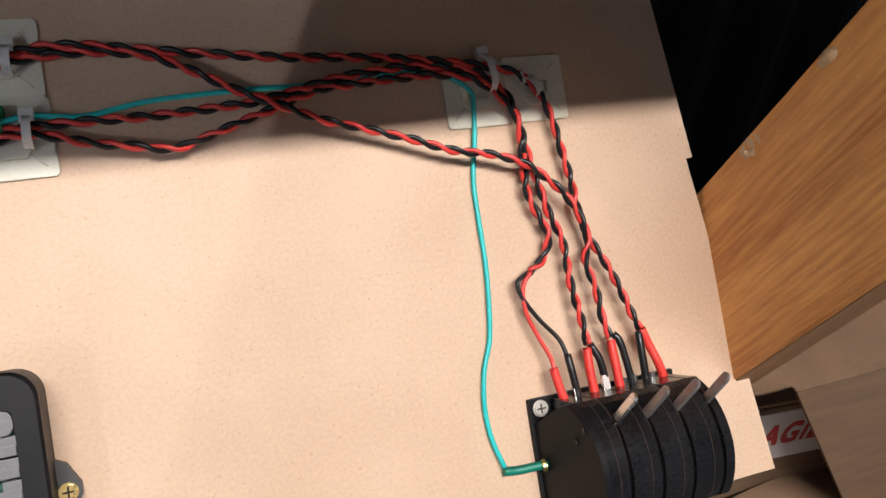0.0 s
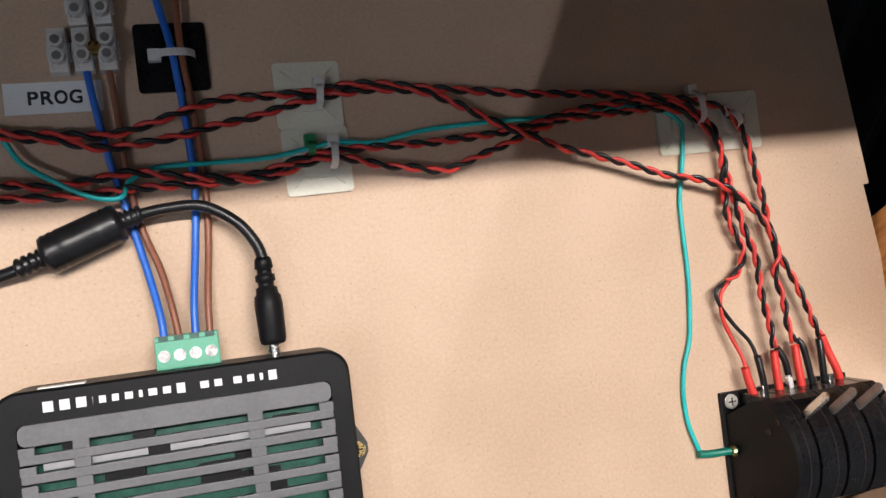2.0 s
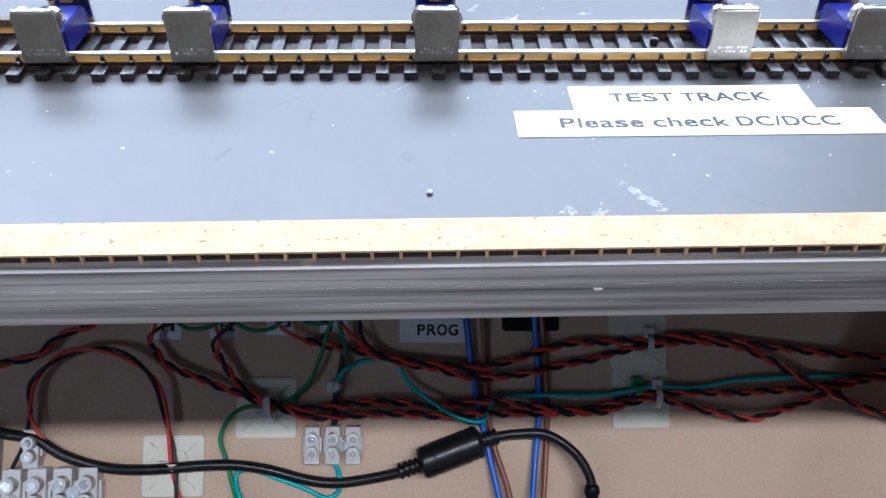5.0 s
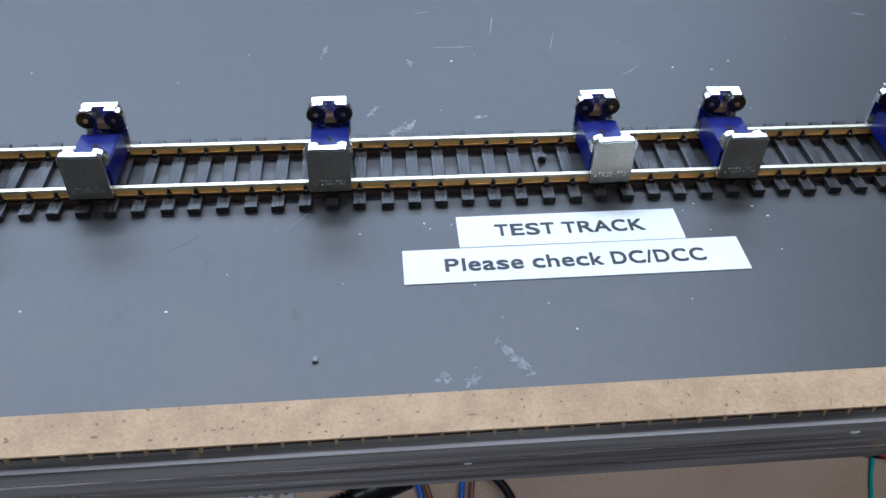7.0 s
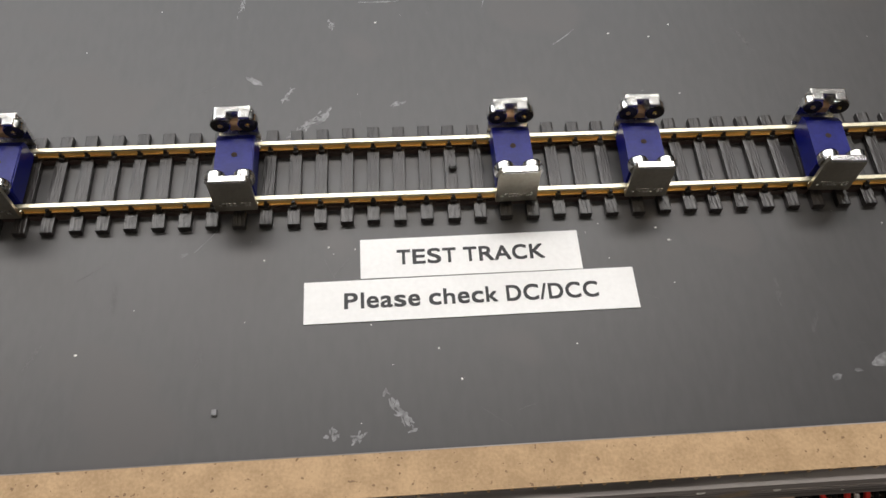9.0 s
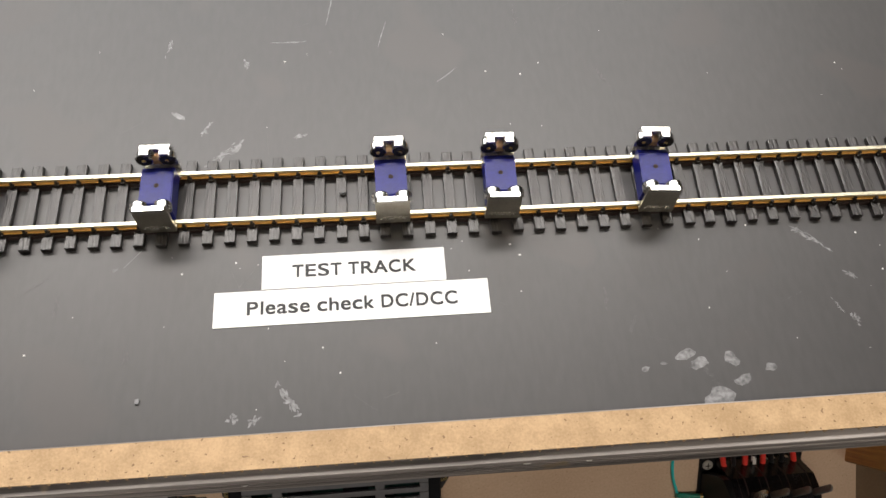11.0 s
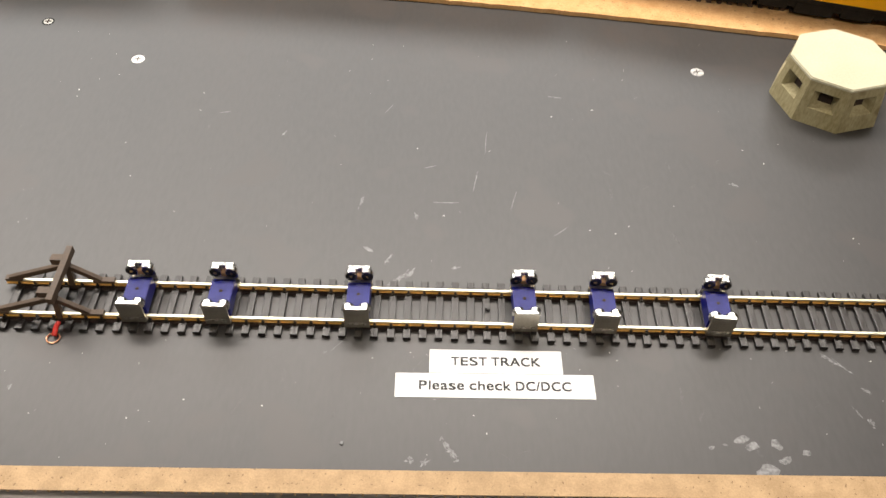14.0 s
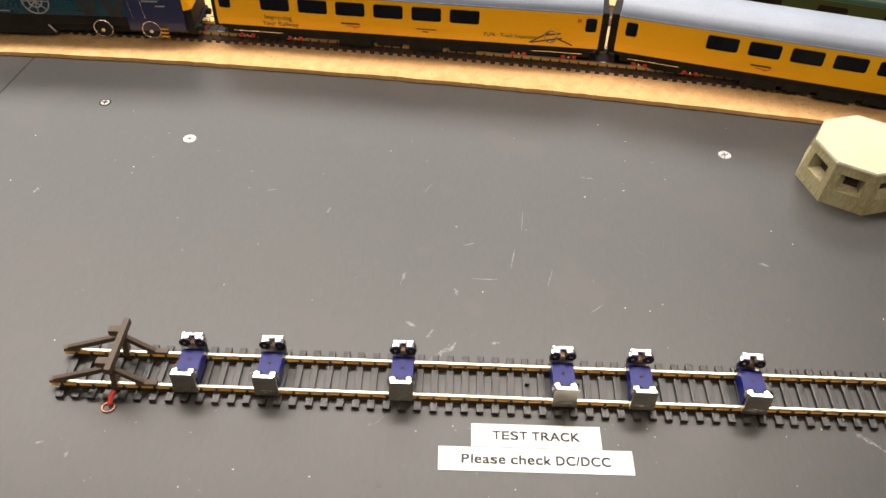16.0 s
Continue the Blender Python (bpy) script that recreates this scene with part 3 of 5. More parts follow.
lo = [walls.verts.new((30 * math.cos(6.2832 * k / K - 0.12), 30 * math.sin(6.2832 * k / K - 0.12), 0)) for k in range(K)]
hi = [walls.verts.new((26.5 * math.cos(6.2832 * k / K - 0.12), 26.5 * math.sin(6.2832 * k / K - 0.12), 24)) for k in range(K)]
slits = []


def between(q, s, t, push):
    p = (q[0] * (1 - s) + q[1] * s) * (1 - t) + (q[3] * (1 - s) + q[2] * s) * t
    return p - push * (q[1] - q[0]).cross(q[3] - q[0]).normalized()


for k in range(K):
    ring = [lo[k], lo[(k + 1) % K], hi[(k + 1) % K], hi[k]]
    q = [v.co.copy() for v in ring]
    for s0, s1, t0, t1, push in ((0.20, 0.80, 0.38, 0.80, 0.0), (0.34, 0.66, 0.50, 0.71, 5.0)):
        inner = [walls.verts.new(between(q, s, t, push)) for s, t in ((s0, t0), (s1, t0), (s1, t1), (s0, t1))]
        for e in range(4):
            walls.faces.new((ring[e], ring[(e + 1) % 4], inner[(e + 1) % 4], inner[e]))
        ring = inner
    slits.append([between(q, s, t, 4.9) for s, t in ((0.34, 0.50), (0.66, 0.50), (0.66, 0.71), (0.34, 0.71))])
walls.faces.new(lo[::-1])
walls.faces.new(hi)
part("wall", walls, PILLBOX, pill, "cream walls with brown staining")
roof = bmesh.new()
prism(roof, [(26.7 * math.cos(6.2832 * k / K - 0.12), 26.7 * math.sin(6.2832 * k / K - 0.12)) for k in range(K)], 23.9, 25.6, bev=0.5)
part("roof", roof, PILL_ROOF, pill, "pale cream flat roof")
for q in slits:
    slit = bmesh.new()
    back = (q[1] - q[0]).cross(q[3] - q[0]).normalized() * 1.5
    f = [slit.verts.new(p) for p in q] + [slit.verts.new(p - back) for p in q]
    for ids in ((0, 1, 2, 3), (7, 6, 5, 4), (0, 4, 5, 1), (1, 5, 6, 2), (2, 6, 7, 3), (3, 7, 4, 0)):
        slit.faces.new([f[n] for n in ids])
    # A near-black block stands in for the shade inside the opening.
    part("embrasure", slit, BURNT_AND_HOLLOW, pill, "recessed gun slit with its inner shade painted near black")

# ---- the running line at the back ----
def edge_y(x):
    return 321.5 - 0.092 * (x + 71) - 0.00013 * (x + 71) ** 2


def along(x, off):
    """A place beside the cork's near edge, and the line's heading in degrees."""
    s = -0.092 - 0.00026 * (x + 71)
    k = math.hypot(1, s)
    return x - off * s / k, edge_y(x) + off / k, math.degrees(math.atan(s))


def ribbon(off0, off1, z0, z1, x0=-620, x1=620, step=20, wob=0.0):
    bm = bmesh.new()
    rows, r = [], random.Random(8)
    xx = x0
    while xx <= x1:
        a, b = along(xx, off0 + r.uniform(-wob, wob)), along(xx, off1)
        rows.append([bm.verts.new((a[0], a[1], z0)), bm.verts.new((a[0], a[1], z1)), bm.verts.new((b[0], b[1], z1)), bm.verts.new((b[0], b[1], z0))])
        xx += step
    for p, q in zip(rows, rows[1:]):
        for k in range(4):
            bm.faces.new((p[k], q[k], q[(k + 1) % 4], p[(k + 1) % 4]))
    bm.faces.new(rows[0])
    bm.faces.new(rows[-1][::-1])
    bmesh.ops.recalc_face_normals(bm, faces=bm.faces)
    return bm


solid("cork_bed", ribbon(0, 190, 0.0, 3.0, step=6, wob=0.5), CORK, Matrix(), "orange-brown cork trackbed curving along the back of the board", "trackbed")
# Dark ribbon: glue line and the painted shade at the cork's foot.
solid("cork_edge_line", ribbon(-0.4, 0.0, 0.0, 0.35, step=6, wob=0.2), OAK, Matrix(), "thin glue line along the cork, darkened to paint in the cork's shade", "glue line")
far = sleeper_mesh(SLEEPER_FAR, 31, 2.9)
for lane, off in (("near", 39.5), ("far", 98)):
    line = thing("running_track", Matrix(), "curved model railway track with brown sleepers on cork", "model track", "running tracks")
    for s in (-1, 1):
        rl = part("rail", ribbon(off + s * 8.5 - 0.4, off + s * 8.5 + 0.4, 5.0, 7.4), RAIL_SIDE, line)
        part("rail_head", ribbon(off + s * 8.5 - 0.5, off + s * 8.5 + 0.5, 7.1, 7.7), DARK_STEEL, rl)
    part("sleeper_web", ribbon(off - 12.6, off + 13, 2.9, 3.9), SLEEPER_FAR, line, "brown plastic webs between the sleepers")
    xx = -330.0
    while xx < 330:
        px, py, ang = along(xx, off)
        ob = new("sleeper", far)
        ob.parent = line
        ob.matrix_local = at(px, py, 3.0, 0, 0, ang)
        xx += 6.0 if lane == "near" else 12.0


def coach_profile(w, z0, z1, zr):
    """Outline of one end, from the sole bar over the roof."""
    h = w / 2
    body = [(-h * 0.97, z0), (h * 0.97, z0), (h, z0 + 6), (h * 0.985, z1), (-h * 0.985, z1), (-h, z0 + 6)]
    arc = [(h * 0.985 * math.cos(radians(a)), z1 + (zr - z1) * math.sin(radians(a)) ** 0.8) for a in range(0, 181, 15)]
    return body, arc


ENDS = Matrix(((0, 0, 1, 0), (1, 0, 0, 0), (0, 1, 0, 0), (0, 0, 0, 1)))


def coach(m, length, paint, roof_paint, label, windows, door, group):
    t = thing("model_coach", m, label, "model coach", group)
    body, arc = coach_profile(35, 17.5, 41.8, 51.0)
    L2 = length / 2
    part("body", prism(bmesh.new(), body, -L2, L2, ENDS), paint, t)
    part("roof", prism(bmesh.new(), arc, -L2 + 0.3, L2 - 0.3, ENDS), roof_paint, t, smooth=True)
    part("gutter", box(bmesh.new(), -L2, L2, -17.6, -17.2, 41.4, 42.2), roof_paint, t)
    for wx, ww in windows:
        w = part("window", prism(bmesh.new(), rounded(wx - ww / 2, wx + ww / 2, 29.6, 38.6, 1.4), 17.2, 17.75, Matrix(((1, 0, 0, 0), (0, 0, -1, 0), (0, 1, 0, 0), (0, 0, 0, 1)))), GLASS_DARK, t, "dark glazed window")
    for dx in door:
        part("door_outline", prism(bmesh.new(), rounded(dx - 7, dx + 7, 26.5, 38.5, 0.8), 17.2, 17.56, Matrix(((1, 0, 0, 0), (0, 0, -1, 0), (0, 1, 0, 0), (0, 0, 0, 1)))), paint, t)
    part("underframe", box(bmesh.new(), -L2 + 4, L2 - 4, -14.5, 14.5, 9.6, 17.6, 0.4), UNDER, t)
    part("sole_bar", box(bmesh.new(), -L2 + 2, L2 - 2, -16.6, -15.2, 14.6, 17.7, 0.3), UNDER, t)
    for e0, e1, ez in ((-44, -22, 6.5), (-19, -2, 8.0), (2, 24, 6.2), (28, 46, 7.4)):
        part("equipment_box", box(bmesh.new(), e0, e1, -15.2, 12, ez, 14.0, 0.8), UNDER, t)
    for s in (-1, 1):
        bx = s * (L2 - 33)
        bogie = part("bogie", box(bmesh.new(), bx - 24, bx + 24, -13, 13, 10.2, 12.4, 0.6), UNDER, t)
        for sy in (-1, 1):
            part("side_frame", prism(bmesh.new(), [(bx - 25, 12.6), (bx - 22, 8.6), (bx - 12, 8.0), (bx - 8, 6.6), (bx + 8, 6.6), (bx + 12, 8.0), (bx + 22, 8.6), (bx + 25, 12.6)], 12.2, 13.6, Matrix(((1, 0, 0, 0), (0, 0, sy, 0), (0, 1, 0, 0), (0, 0, 0, 1)))), UNDER, bogie)
        part("step_bar", box(bmesh.new(), bx - s * -8 - 16, bx + s * 8 + 16, -15.6, -15.2, 12.4, 12.8), SILVER, bogie, "pale footstep edge")
        for d in (-16, 16):
            w = bmesh.new()
            for sy in (-1, 1):
                cyl(w, (bx + d, sy * 9.4, 14.2 - 0.2), (bx + d, sy * 7.6, 14.2 - 0.2), 6.2, 20)
            part("wheelset", w, DARK_STEEL, bogie)
            for e in (-3.6, 3.6):
                part("axlebox", cyl(bmesh.new(), (bx + d + e, -14.6, 9.0), (bx + d + e, -13.4, 9.0), 1.35, 12), RED_DOT, bogie, "small red disc")
            part("axle_end", cyl(bmesh.new(), (bx + d, -14.8, 9.0), (bx + d, -13.4, 9.0), 0.8, 10), SILVER, bogie)
        part("gangway", box(bmesh.new(), s * L2 - 5.0, s * L2 + 5.0, -12, 12, 13, 40, 0.8), UNDER, t, "black corridor gangway")
    return t


c1 = coach(at(-28.3, 359.5, 0, 0, 0, -4.7), 244, YELLOW, COACH_GREY, "yellow model inspection coach with a grey roof and dark windows", [(-115.7, 7.4), (-83.1, 18.6), (-58.8, 18.6), (-34.8, 18.6), (-10.6, 18.6), (13.6, 18.6), (37.6, 18.6), (116, 6.8)], (62, 90), "yellow coaches")
SIDE = Matrix(((1, 0, 0, 0), (0, 0, -1, -0.01762), (0, 1, 0, 0), (0, 0, 0, 1)))
lettering("lettering", "Improving\n  Your Railway", 4.4, INK, c1, SIDE @ at(-82, 22.6, 0))
lettering("lettering", "PLPR   Track Inspection", 3.5, INK, c1, SIDE @ at(67, 23.2, 0))
emblem = bmesh.new()
tube_along(emblem, spline([(92 + 3.9 * math.cos(a), -17.7, 24.5 + 3.9 * math.sin(a)) for a in [0.4 * k for k in range(17)]], 1), 0.5, 6)
part("emblem_ring", emblem, SILVER, c1, "round printed emblem")
for p, q in (((79, 19.6), (91, 27.6)), ((80, 19.8), (99, 24.0)), ((95, 24), (106, 19.4)), ((89, 25.6), (98, 27.2))):
    part("emblem_bar", bar((p[0], -17.75, p[1]), (q[0], -17.75, q[1]), 0.3, 0.8), INK, c1)


def swoosh(parent, cx, z):
    part("print_bar", box(bmesh.new(), cx - 6, cx + 6, -17.75, -17.6, z + 1.4, z + 2.4), INK, parent)
    part("print_stripe", bar((cx - 3, -17.7, z + 0.4), (cx + 5, -17.7, z - 0.4), 0.2, 0.6), LOGO_ORANGE, parent)
    part("print_stripe", bar((cx + 2, -17.7, z - 1.2), (cx + 6.5, -17.7, z + 0.8), 0.2, 0.6), LOGO_ORANGE, parent)


swoosh(c1, -35, 22.2)
part("print_bar", box(bmesh.new(), 7, 20, -17.75, -17.6, 23.4, 24.0), INK, c1)
part("print_bar", box(bmesh.new(), 11, 15, -17.75, -17.6, 21.6, 22.2), INK, c1)
part("warning_square", box(bmesh.new(), 107.4, 109.8, -17.75, -17.6, 35.6, 38), LOGO_ORANGE, c1)
c2 = coach(at(225.5, 316.5, 0, 0, 0, -14.8), 246, YELLOW, COACH_GREY, "second yellow model coach with a grey roof behind the pillbox", [(-114.5, 7), (-60, 18.6), (-35.4, 18.6), (-11, 18.6), (13.4, 18.6), (38, 18.6), (62.5, 18.6)], (-84,), "yellow coaches")
swoosh(c2, -35, 21.6)

loco = thing("model_locomotive", at(-278.5, 366.5, 0, 0, 0, -0.6), "dark teal and navy model locomotive coupled to the yellow coach", "model locomotive")
body, arc = coach_profile(35, 13.0, 40.0, 51.0)
part("body", prism(bmesh.new(), coach_profile(35, 22.5, 40.0, 51.0)[0], -120, 70, ENDS), TEAL_LOCO, loco)
part("cab", prism(bmesh.new(), body, 70, 107, ENDS, 0.6), NAVY_LOCO, loco, "navy cab end")
part("roof", prism(bmesh.new(), arc, -120, 107, ENDS), TEAL_LOCO, loco, smooth=True)
nose = bmesh.new()
ring0 = [nose.verts.new((107.2, y, z)) for y, z in ((-17.2, 28), (17.2, 28), (17.2, 40), (-17.2, 40))]
ring1 = [nose.verts.new((112, y, z)) for y, z in ((-14.0, 28), (14.0, 28), (12.0, 34), (-12.0, 34))]
for k in range(4):
    nose.faces.new((ring0[k], ring0[(k + 1) % 4], ring1[(k + 1) % 4], ring1[k]))
nose.faces.new(ring1)
nose.faces.new(ring0[::-1])
part("cab_front", box(bmesh.new(), 107.1, 111.6, -15.5, 15.5, 14.5, 27.9, 0.8), UNDER, loco, "dark lower cab front")
part("nose", nose, YELLOW, loco, "yellow sloping warning panel")
wheel_art = bmesh.new()
for rr in (8.5, 4.2):
    tube_along(wheel_art, spline([(13.5 + rr * math.cos(a), -17.6, 32 + rr * math.sin(a)) for a in [0.3 * k for k in range(22)]], 1), 0.5, 6)
for k in range(8):
    a = k * 0.7854
    tube_along(wheel_art, [Vector((13.5, -17.6, 32)), Vector((13.5 + 8.5 * math.cos(a), -17.6, 32 + 8.5 * math.sin(a)))], 0.4, 6)
part("wheel_emblem", wheel_art, GREY_LABEL, loco, "pale printed wheel emblem")
for x0, x1 in ((40, 46), (52, 47), (56, 62), (70, 64)):
    part("stripe", bar((x0, -17.65, 40), (x1, -17.65, 23), 0.2, 4.6), INK, loco, "black printed zigzag")
for x0, z in ((-14, 24.4), (-30, 25.2), (-52, 24.8)):
    part("print_bar", box(bmesh.new(), x0, x0 + 9, -17.72, -17.5, z, z + 0.8), GREY_LABEL, loco)
for x0, x1, z in ((82, 93, 37.4), (82, 94, 35.6), (82, 92, 33.8), (90, 96, 30.6)):
    part("print_bar", box(bmesh.new(), x0, x1, -17.72, -17.5, z, z + 0.9), GREY_LABEL, loco, "pale printed lettering drawn as a bar")
for x0 in (72.5, 80.5):
    part("handrail", bar((x0, -18.0, 38), (x0 + 1.6, -18.0, 22), 0.4, 0.4), SILVER, loco, "thin bright handrail")
part("skirt", box(bmesh.new(), -118, 69.5, -16.6, 17.0, 15.4, 22.4, 0.5), UNDER, loco)
part("underframe", box(bmesh.new(), -116, 102, -14, 14.5, 9.8, 15.6, 0.6), UNDER, loco)
part("fuel_tank", box(bmesh.new(), -45, 18, -15.5, 9, 6.4, 15.6, 1.2), UNDER, loco)
part("fuel_gauge", bar((16, -15.7, 14.5), (20, -15.7, 9), 0.4, 1.2), GREY_LABEL, loco)
for bx in (-90, -62, 52.5, 84):
    w = bmesh.new()
    for sy in (-1, 1):
        cyl(w, (bx, sy * (16.9 if sy < 0 else 14.6), 13.9), (bx, sy * 7.6, 13.9), 6.2, 22)
    wheelset = part("wheelset", w, UNDER, loco)
    part("tyre", tube_along(bmesh.new(), [Vector((bx + 6.0 * math.cos(0.3 * k), -17.2, 13.9 + 6.0 * math.sin(0.3 * k))) for k in range(22)], 0.45, 6), SILVER, wheelset, "bright worn tyre rim")
    part("axle_end", cyl(bmesh.new(), (bx, -18.0, 13.2), (bx, -16.5, 13.2), 1.3, 12), SILVER, wheelset)
for k in range(3):
    part("cab_step", box(bmesh.new(), 90, 95, -18.2, -17.0, 9.4 + 2.6 * k, 9.9 + 2.6 * k), YELLOW, loco, "yellow edged cab step")
part("buffer_beam", box(bmesh.new(), 107, 113, -15.5, 15.5, 10.5, 15.0, 0.5), UNDER, loco)
for sy in (-1, 1):
    part("buffer", cyl(bmesh.new(), (111, sy * 10.5, 13), (116, sy * 10.5, 13), 2.2, 16, bev=0.3), UNDER, loco)
part("brake_pipe", wire([(111, -6, 13), (115, -6.5, 11), (116, -6, 8)], 0.6), RED_SLEEVE, loco, "small red brake pipe")
part("coupling", box(bmesh.new(), 112, 122, -2, 2, 10.5, 13, 0.3), BRASS, loco)
gc = coach(at(245, 372, 0, 0, 0, -15.5), 250, GREEN_ROOF, GREEN_ROOF, "dark green model coach on the line behind", [(-80, 18), (-40, 18), (0, 18), (40, 18)], (), "")
part("cab_front", box(bmesh.new(), 98, 125.5, -17.8, 17.8, 18, 41, 1), YELLOW, gc, "yellow painted cab end")

# seam, scuffs, chips and debris on the board
seam = bar((-270.5, 334, 0.05), (-283, 250, 0.05), 0.5, 0.1)
solid("board_seam", seam, BURNT_AND_HOLLOW, Matrix(), "thin dark seam between two painted boards", "seam")


def scuff(bm, px, py, length, width, ang, seed):
    """One fine stroke, or a cluster of small broken flakes where the mark is wide."""
    r = random.Random(seed)
    c, s = math.cos(radians(ang)), math.sin(radians(ang))
    strokes = [(0.0, 0.0, length, width)]
    if width > 0.75:
        strokes = [(r.gauss(0, 0.24) * length, r.gauss(0, 0.30) * width, r.uniform(0.05, 0.20) * length + 0.5, r.uniform(0.15, 0.45) * width + 0.08) for _ in range(int(9 + 1.6 * length))]
    for a, b, ln, wd in strokes:
        k = max(4, int(ln / 1.2))
        up, dn = [], []
        tilt = ang + (r.gauss(0, 28) if width > 0.75 else 0.0)
        c2, s2 = math.cos(radians(tilt)), math.sin(radians(tilt))
        mx, my = px + c * a - s * b, py + s * a + c * b
        bend = r.uniform(-0.03, 0.03) * ln
        for i in range(k + 1):
            t = i / k
            w = wd * (0.25 + 0.75 * math.sin(math.pi * min(max(t, 0.04), 0.96))) * r.uniform(0.5, 1.1)
            q, o = (t - 0.5) * ln, bend * math.sin(math.pi * t) + r.uniform(-0.15, 0.15) * wd
            up.append((mx + c2 * q - s2 * (o + w / 2), my + s2 * q + c2 * (o + w / 2)))
            dn.append((mx + c2 * q - s2 * (o - w / 2), my + s2 * q + c2 * (o - w / 2)))
        prism(bm, dn + up[::-1], 0.0, 0.022 + 0.008 * r.random())


FRONT_SCUFFS = ((178, 62, 13, 1.1, -39), (187, 48.5, 5, 1.0, -35), (181, 38, 3.5, 0.8, -62), (185, 34, 4, 1.6, -60), (21, 20.5, 11, 2.2, -48), (12, 15, 5, 1.2, 30), (6.5, 16, 3, 2.2, 60), (-29, 63, 1.6, 0.9, 0), (-24, 67, 9, 0.35, 50), (-150, 45, 3, 1.4, 70), (-163, 50, 2.5, 1.2, 20))
MIDDLE_SCUFFS = ((-1, 101, 11, 2.2, 42), (-6, 112, 6, 1.4, 60), (6, 139, 4.5, 1.4, -70), (73, 131, 9, 0.4, 40), (89, 104, 8, 0.5, 30), (24, 108, 5, 1.2, 20))
FAR_SCUFFS = ((34, 162, 14, 0.5, 80), (20, 148, 12, 0.7, 0), (52, 150, 12, 0.4, 75), (-20, 148, 7, 0.9, 80), (12, 172, 6, 0.5, 20), (160, 163, 4.5, 1.3, -30), (78, 227, 6, 0.8, -10), (-95, 210, 6, 0.4, 10), (-62, 195, 5, 0.8, 70), (-10, 215, 7, 0.4, 60), (40, 190, 16, 0.4, 85), (-221, 205, 5, 1.3, 70))
marks = bmesh.new()
for i, s in enumerate(FRONT_SCUFFS + MIDDLE_SCUFFS + FAR_SCUFFS):
    scuff(marks, *s, i)
solid("scuff_marks", marks, CHALK, Matrix(), "pale scratches and glue smears on the grey board", "scuff", kind="stuff")


def smear(bm, px, py, rx, ry, ang, seed):
    """A thin dried drop with an uneven rim."""
    r = random.Random(seed)
    c, s, rim = math.cos(radians(ang)), math.sin(radians(ang)), []
    for k in range(18):
        a = 6.2832 * k / 18
        q = 1 + 0.45 * noise.noise(Vector((1.3 * math.cos(a), 1.3 * math.sin(a), seed * 3.7))) + r.uniform(-0.12, 0.12)
        x, y = rx * q * math.cos(a), ry * q * math.sin(a)
        rim.append((px + c * x - s * y, py + s * x + c * y))
    prism(bm, rim, 0.0, 0.035 + 0.004 * (seed % 5))


drops = bmesh.new()
for i, row in enumerate(((132.5, 26.2, 3.2, 1.3, 18), (135.5, 23.4, 2.6, 1.7, 10), (145.2, 24.3, 2.2, 2.0, -40), (146.8, 17.8, 2.6, 1.5, 25), (155.8, 21, 1.6, 1.1, 10), (139.2, 13.2, 4.6, 2.4, 8), (120, 22.6, 1.3, 0.7, 20), (125.5, 24, 0.9, 0.5, 0), (4, 104, 2.4, 1.0, 50), (-15, 118, 2.6, 0.9, -35))):
    smear(drops, *row, i)
solid("glue_drops", drops, SMEAR, Matrix(), "dried translucent glue drops on the grey board", "glue drops", kind="stuff")
fine = bmesh.new()
r = random.Random(77)
for i in range(60):
    scuff(fine, r.uniform(-240, 250), r.choice((r.uniform(15, 66), r.uniform(102, 285), r.uniform(102, 200))), r.uniform(3, 10), r.choice((0.12, 0.18, 0.25, 0.9)), r.gauss(75, 35), 500 + i)
solid("fine_scratches", fine, FAINT, Matrix(), "faint fine scratches all over the grey board", "scratches", kind="stuff")
chips = bmesh.new()
r = random.Random(21)
for i in range(150):
    px, py = r.uniform(-260, 260), r.choice((r.uniform(14, 68), r.uniform(100, 290)))
    bmesh.ops.create_icosphere(chips, subdivisions=1, radius=r.choice((0.13, 0.16, 0.2, 0.32)), matrix=Matrix.Translation((px, py, 0.06)) @ Matrix.Diagonal((r.uniform(0.6, 1.6), 1, 0.35, 1)))
solid("paint_flecks", chips, CHIP, Matrix(), "tiny white flecks scattered over the grey board", "flecks", kind="stuff")
solid("track_nib", cyl(bmesh.new(), (0, 0, 1.8), (0, 0, 3.4), 1.1, 12, bev=0.3), SLEEPER, TRACK @ at(37.4, 0.6, 0), "small round nib standing on a sleeper", "nib")
solid("plaster_crumb", box(bmesh.new(), -19.7, -18.5, 21.7, 23.2, 0.0, 0.6, 0.25), CHALK, Matrix(), "small white crumb lying on the board", "crumb")

# ---- the sloping control panel under the table ----
PANEL = Matrix(((0.9987927, 0.02070665, 0.0445464, 0.0976923), (0.0181166, 0.6876328, -0.7258326, 0.1315385), (-0.0456612, 0.7257633, 0.6864275, -0.1926923), (0, 0, 0, 1)))


def on(u, v, h=0.0, turn=0.0):
    """A pose on the panel's face: along it, up it and out of it, in millimetres."""
    return PANEL @ at(u, v, h, 0, 0, turn)


OUTLINE = [(-460, -155.5), (240.2, -154.3), (221, -22.4), (224.2, -22.0), (200, 172), (-460, 172)]
desk = thing("control_board", PANEL, "sloping bare fibreboard control board under the table edge", "control board")
part("face_sheet", prism(bmesh.new(), OUTLINE, -5.5, 0), MDF, desk, "smooth tan fibreboard face")
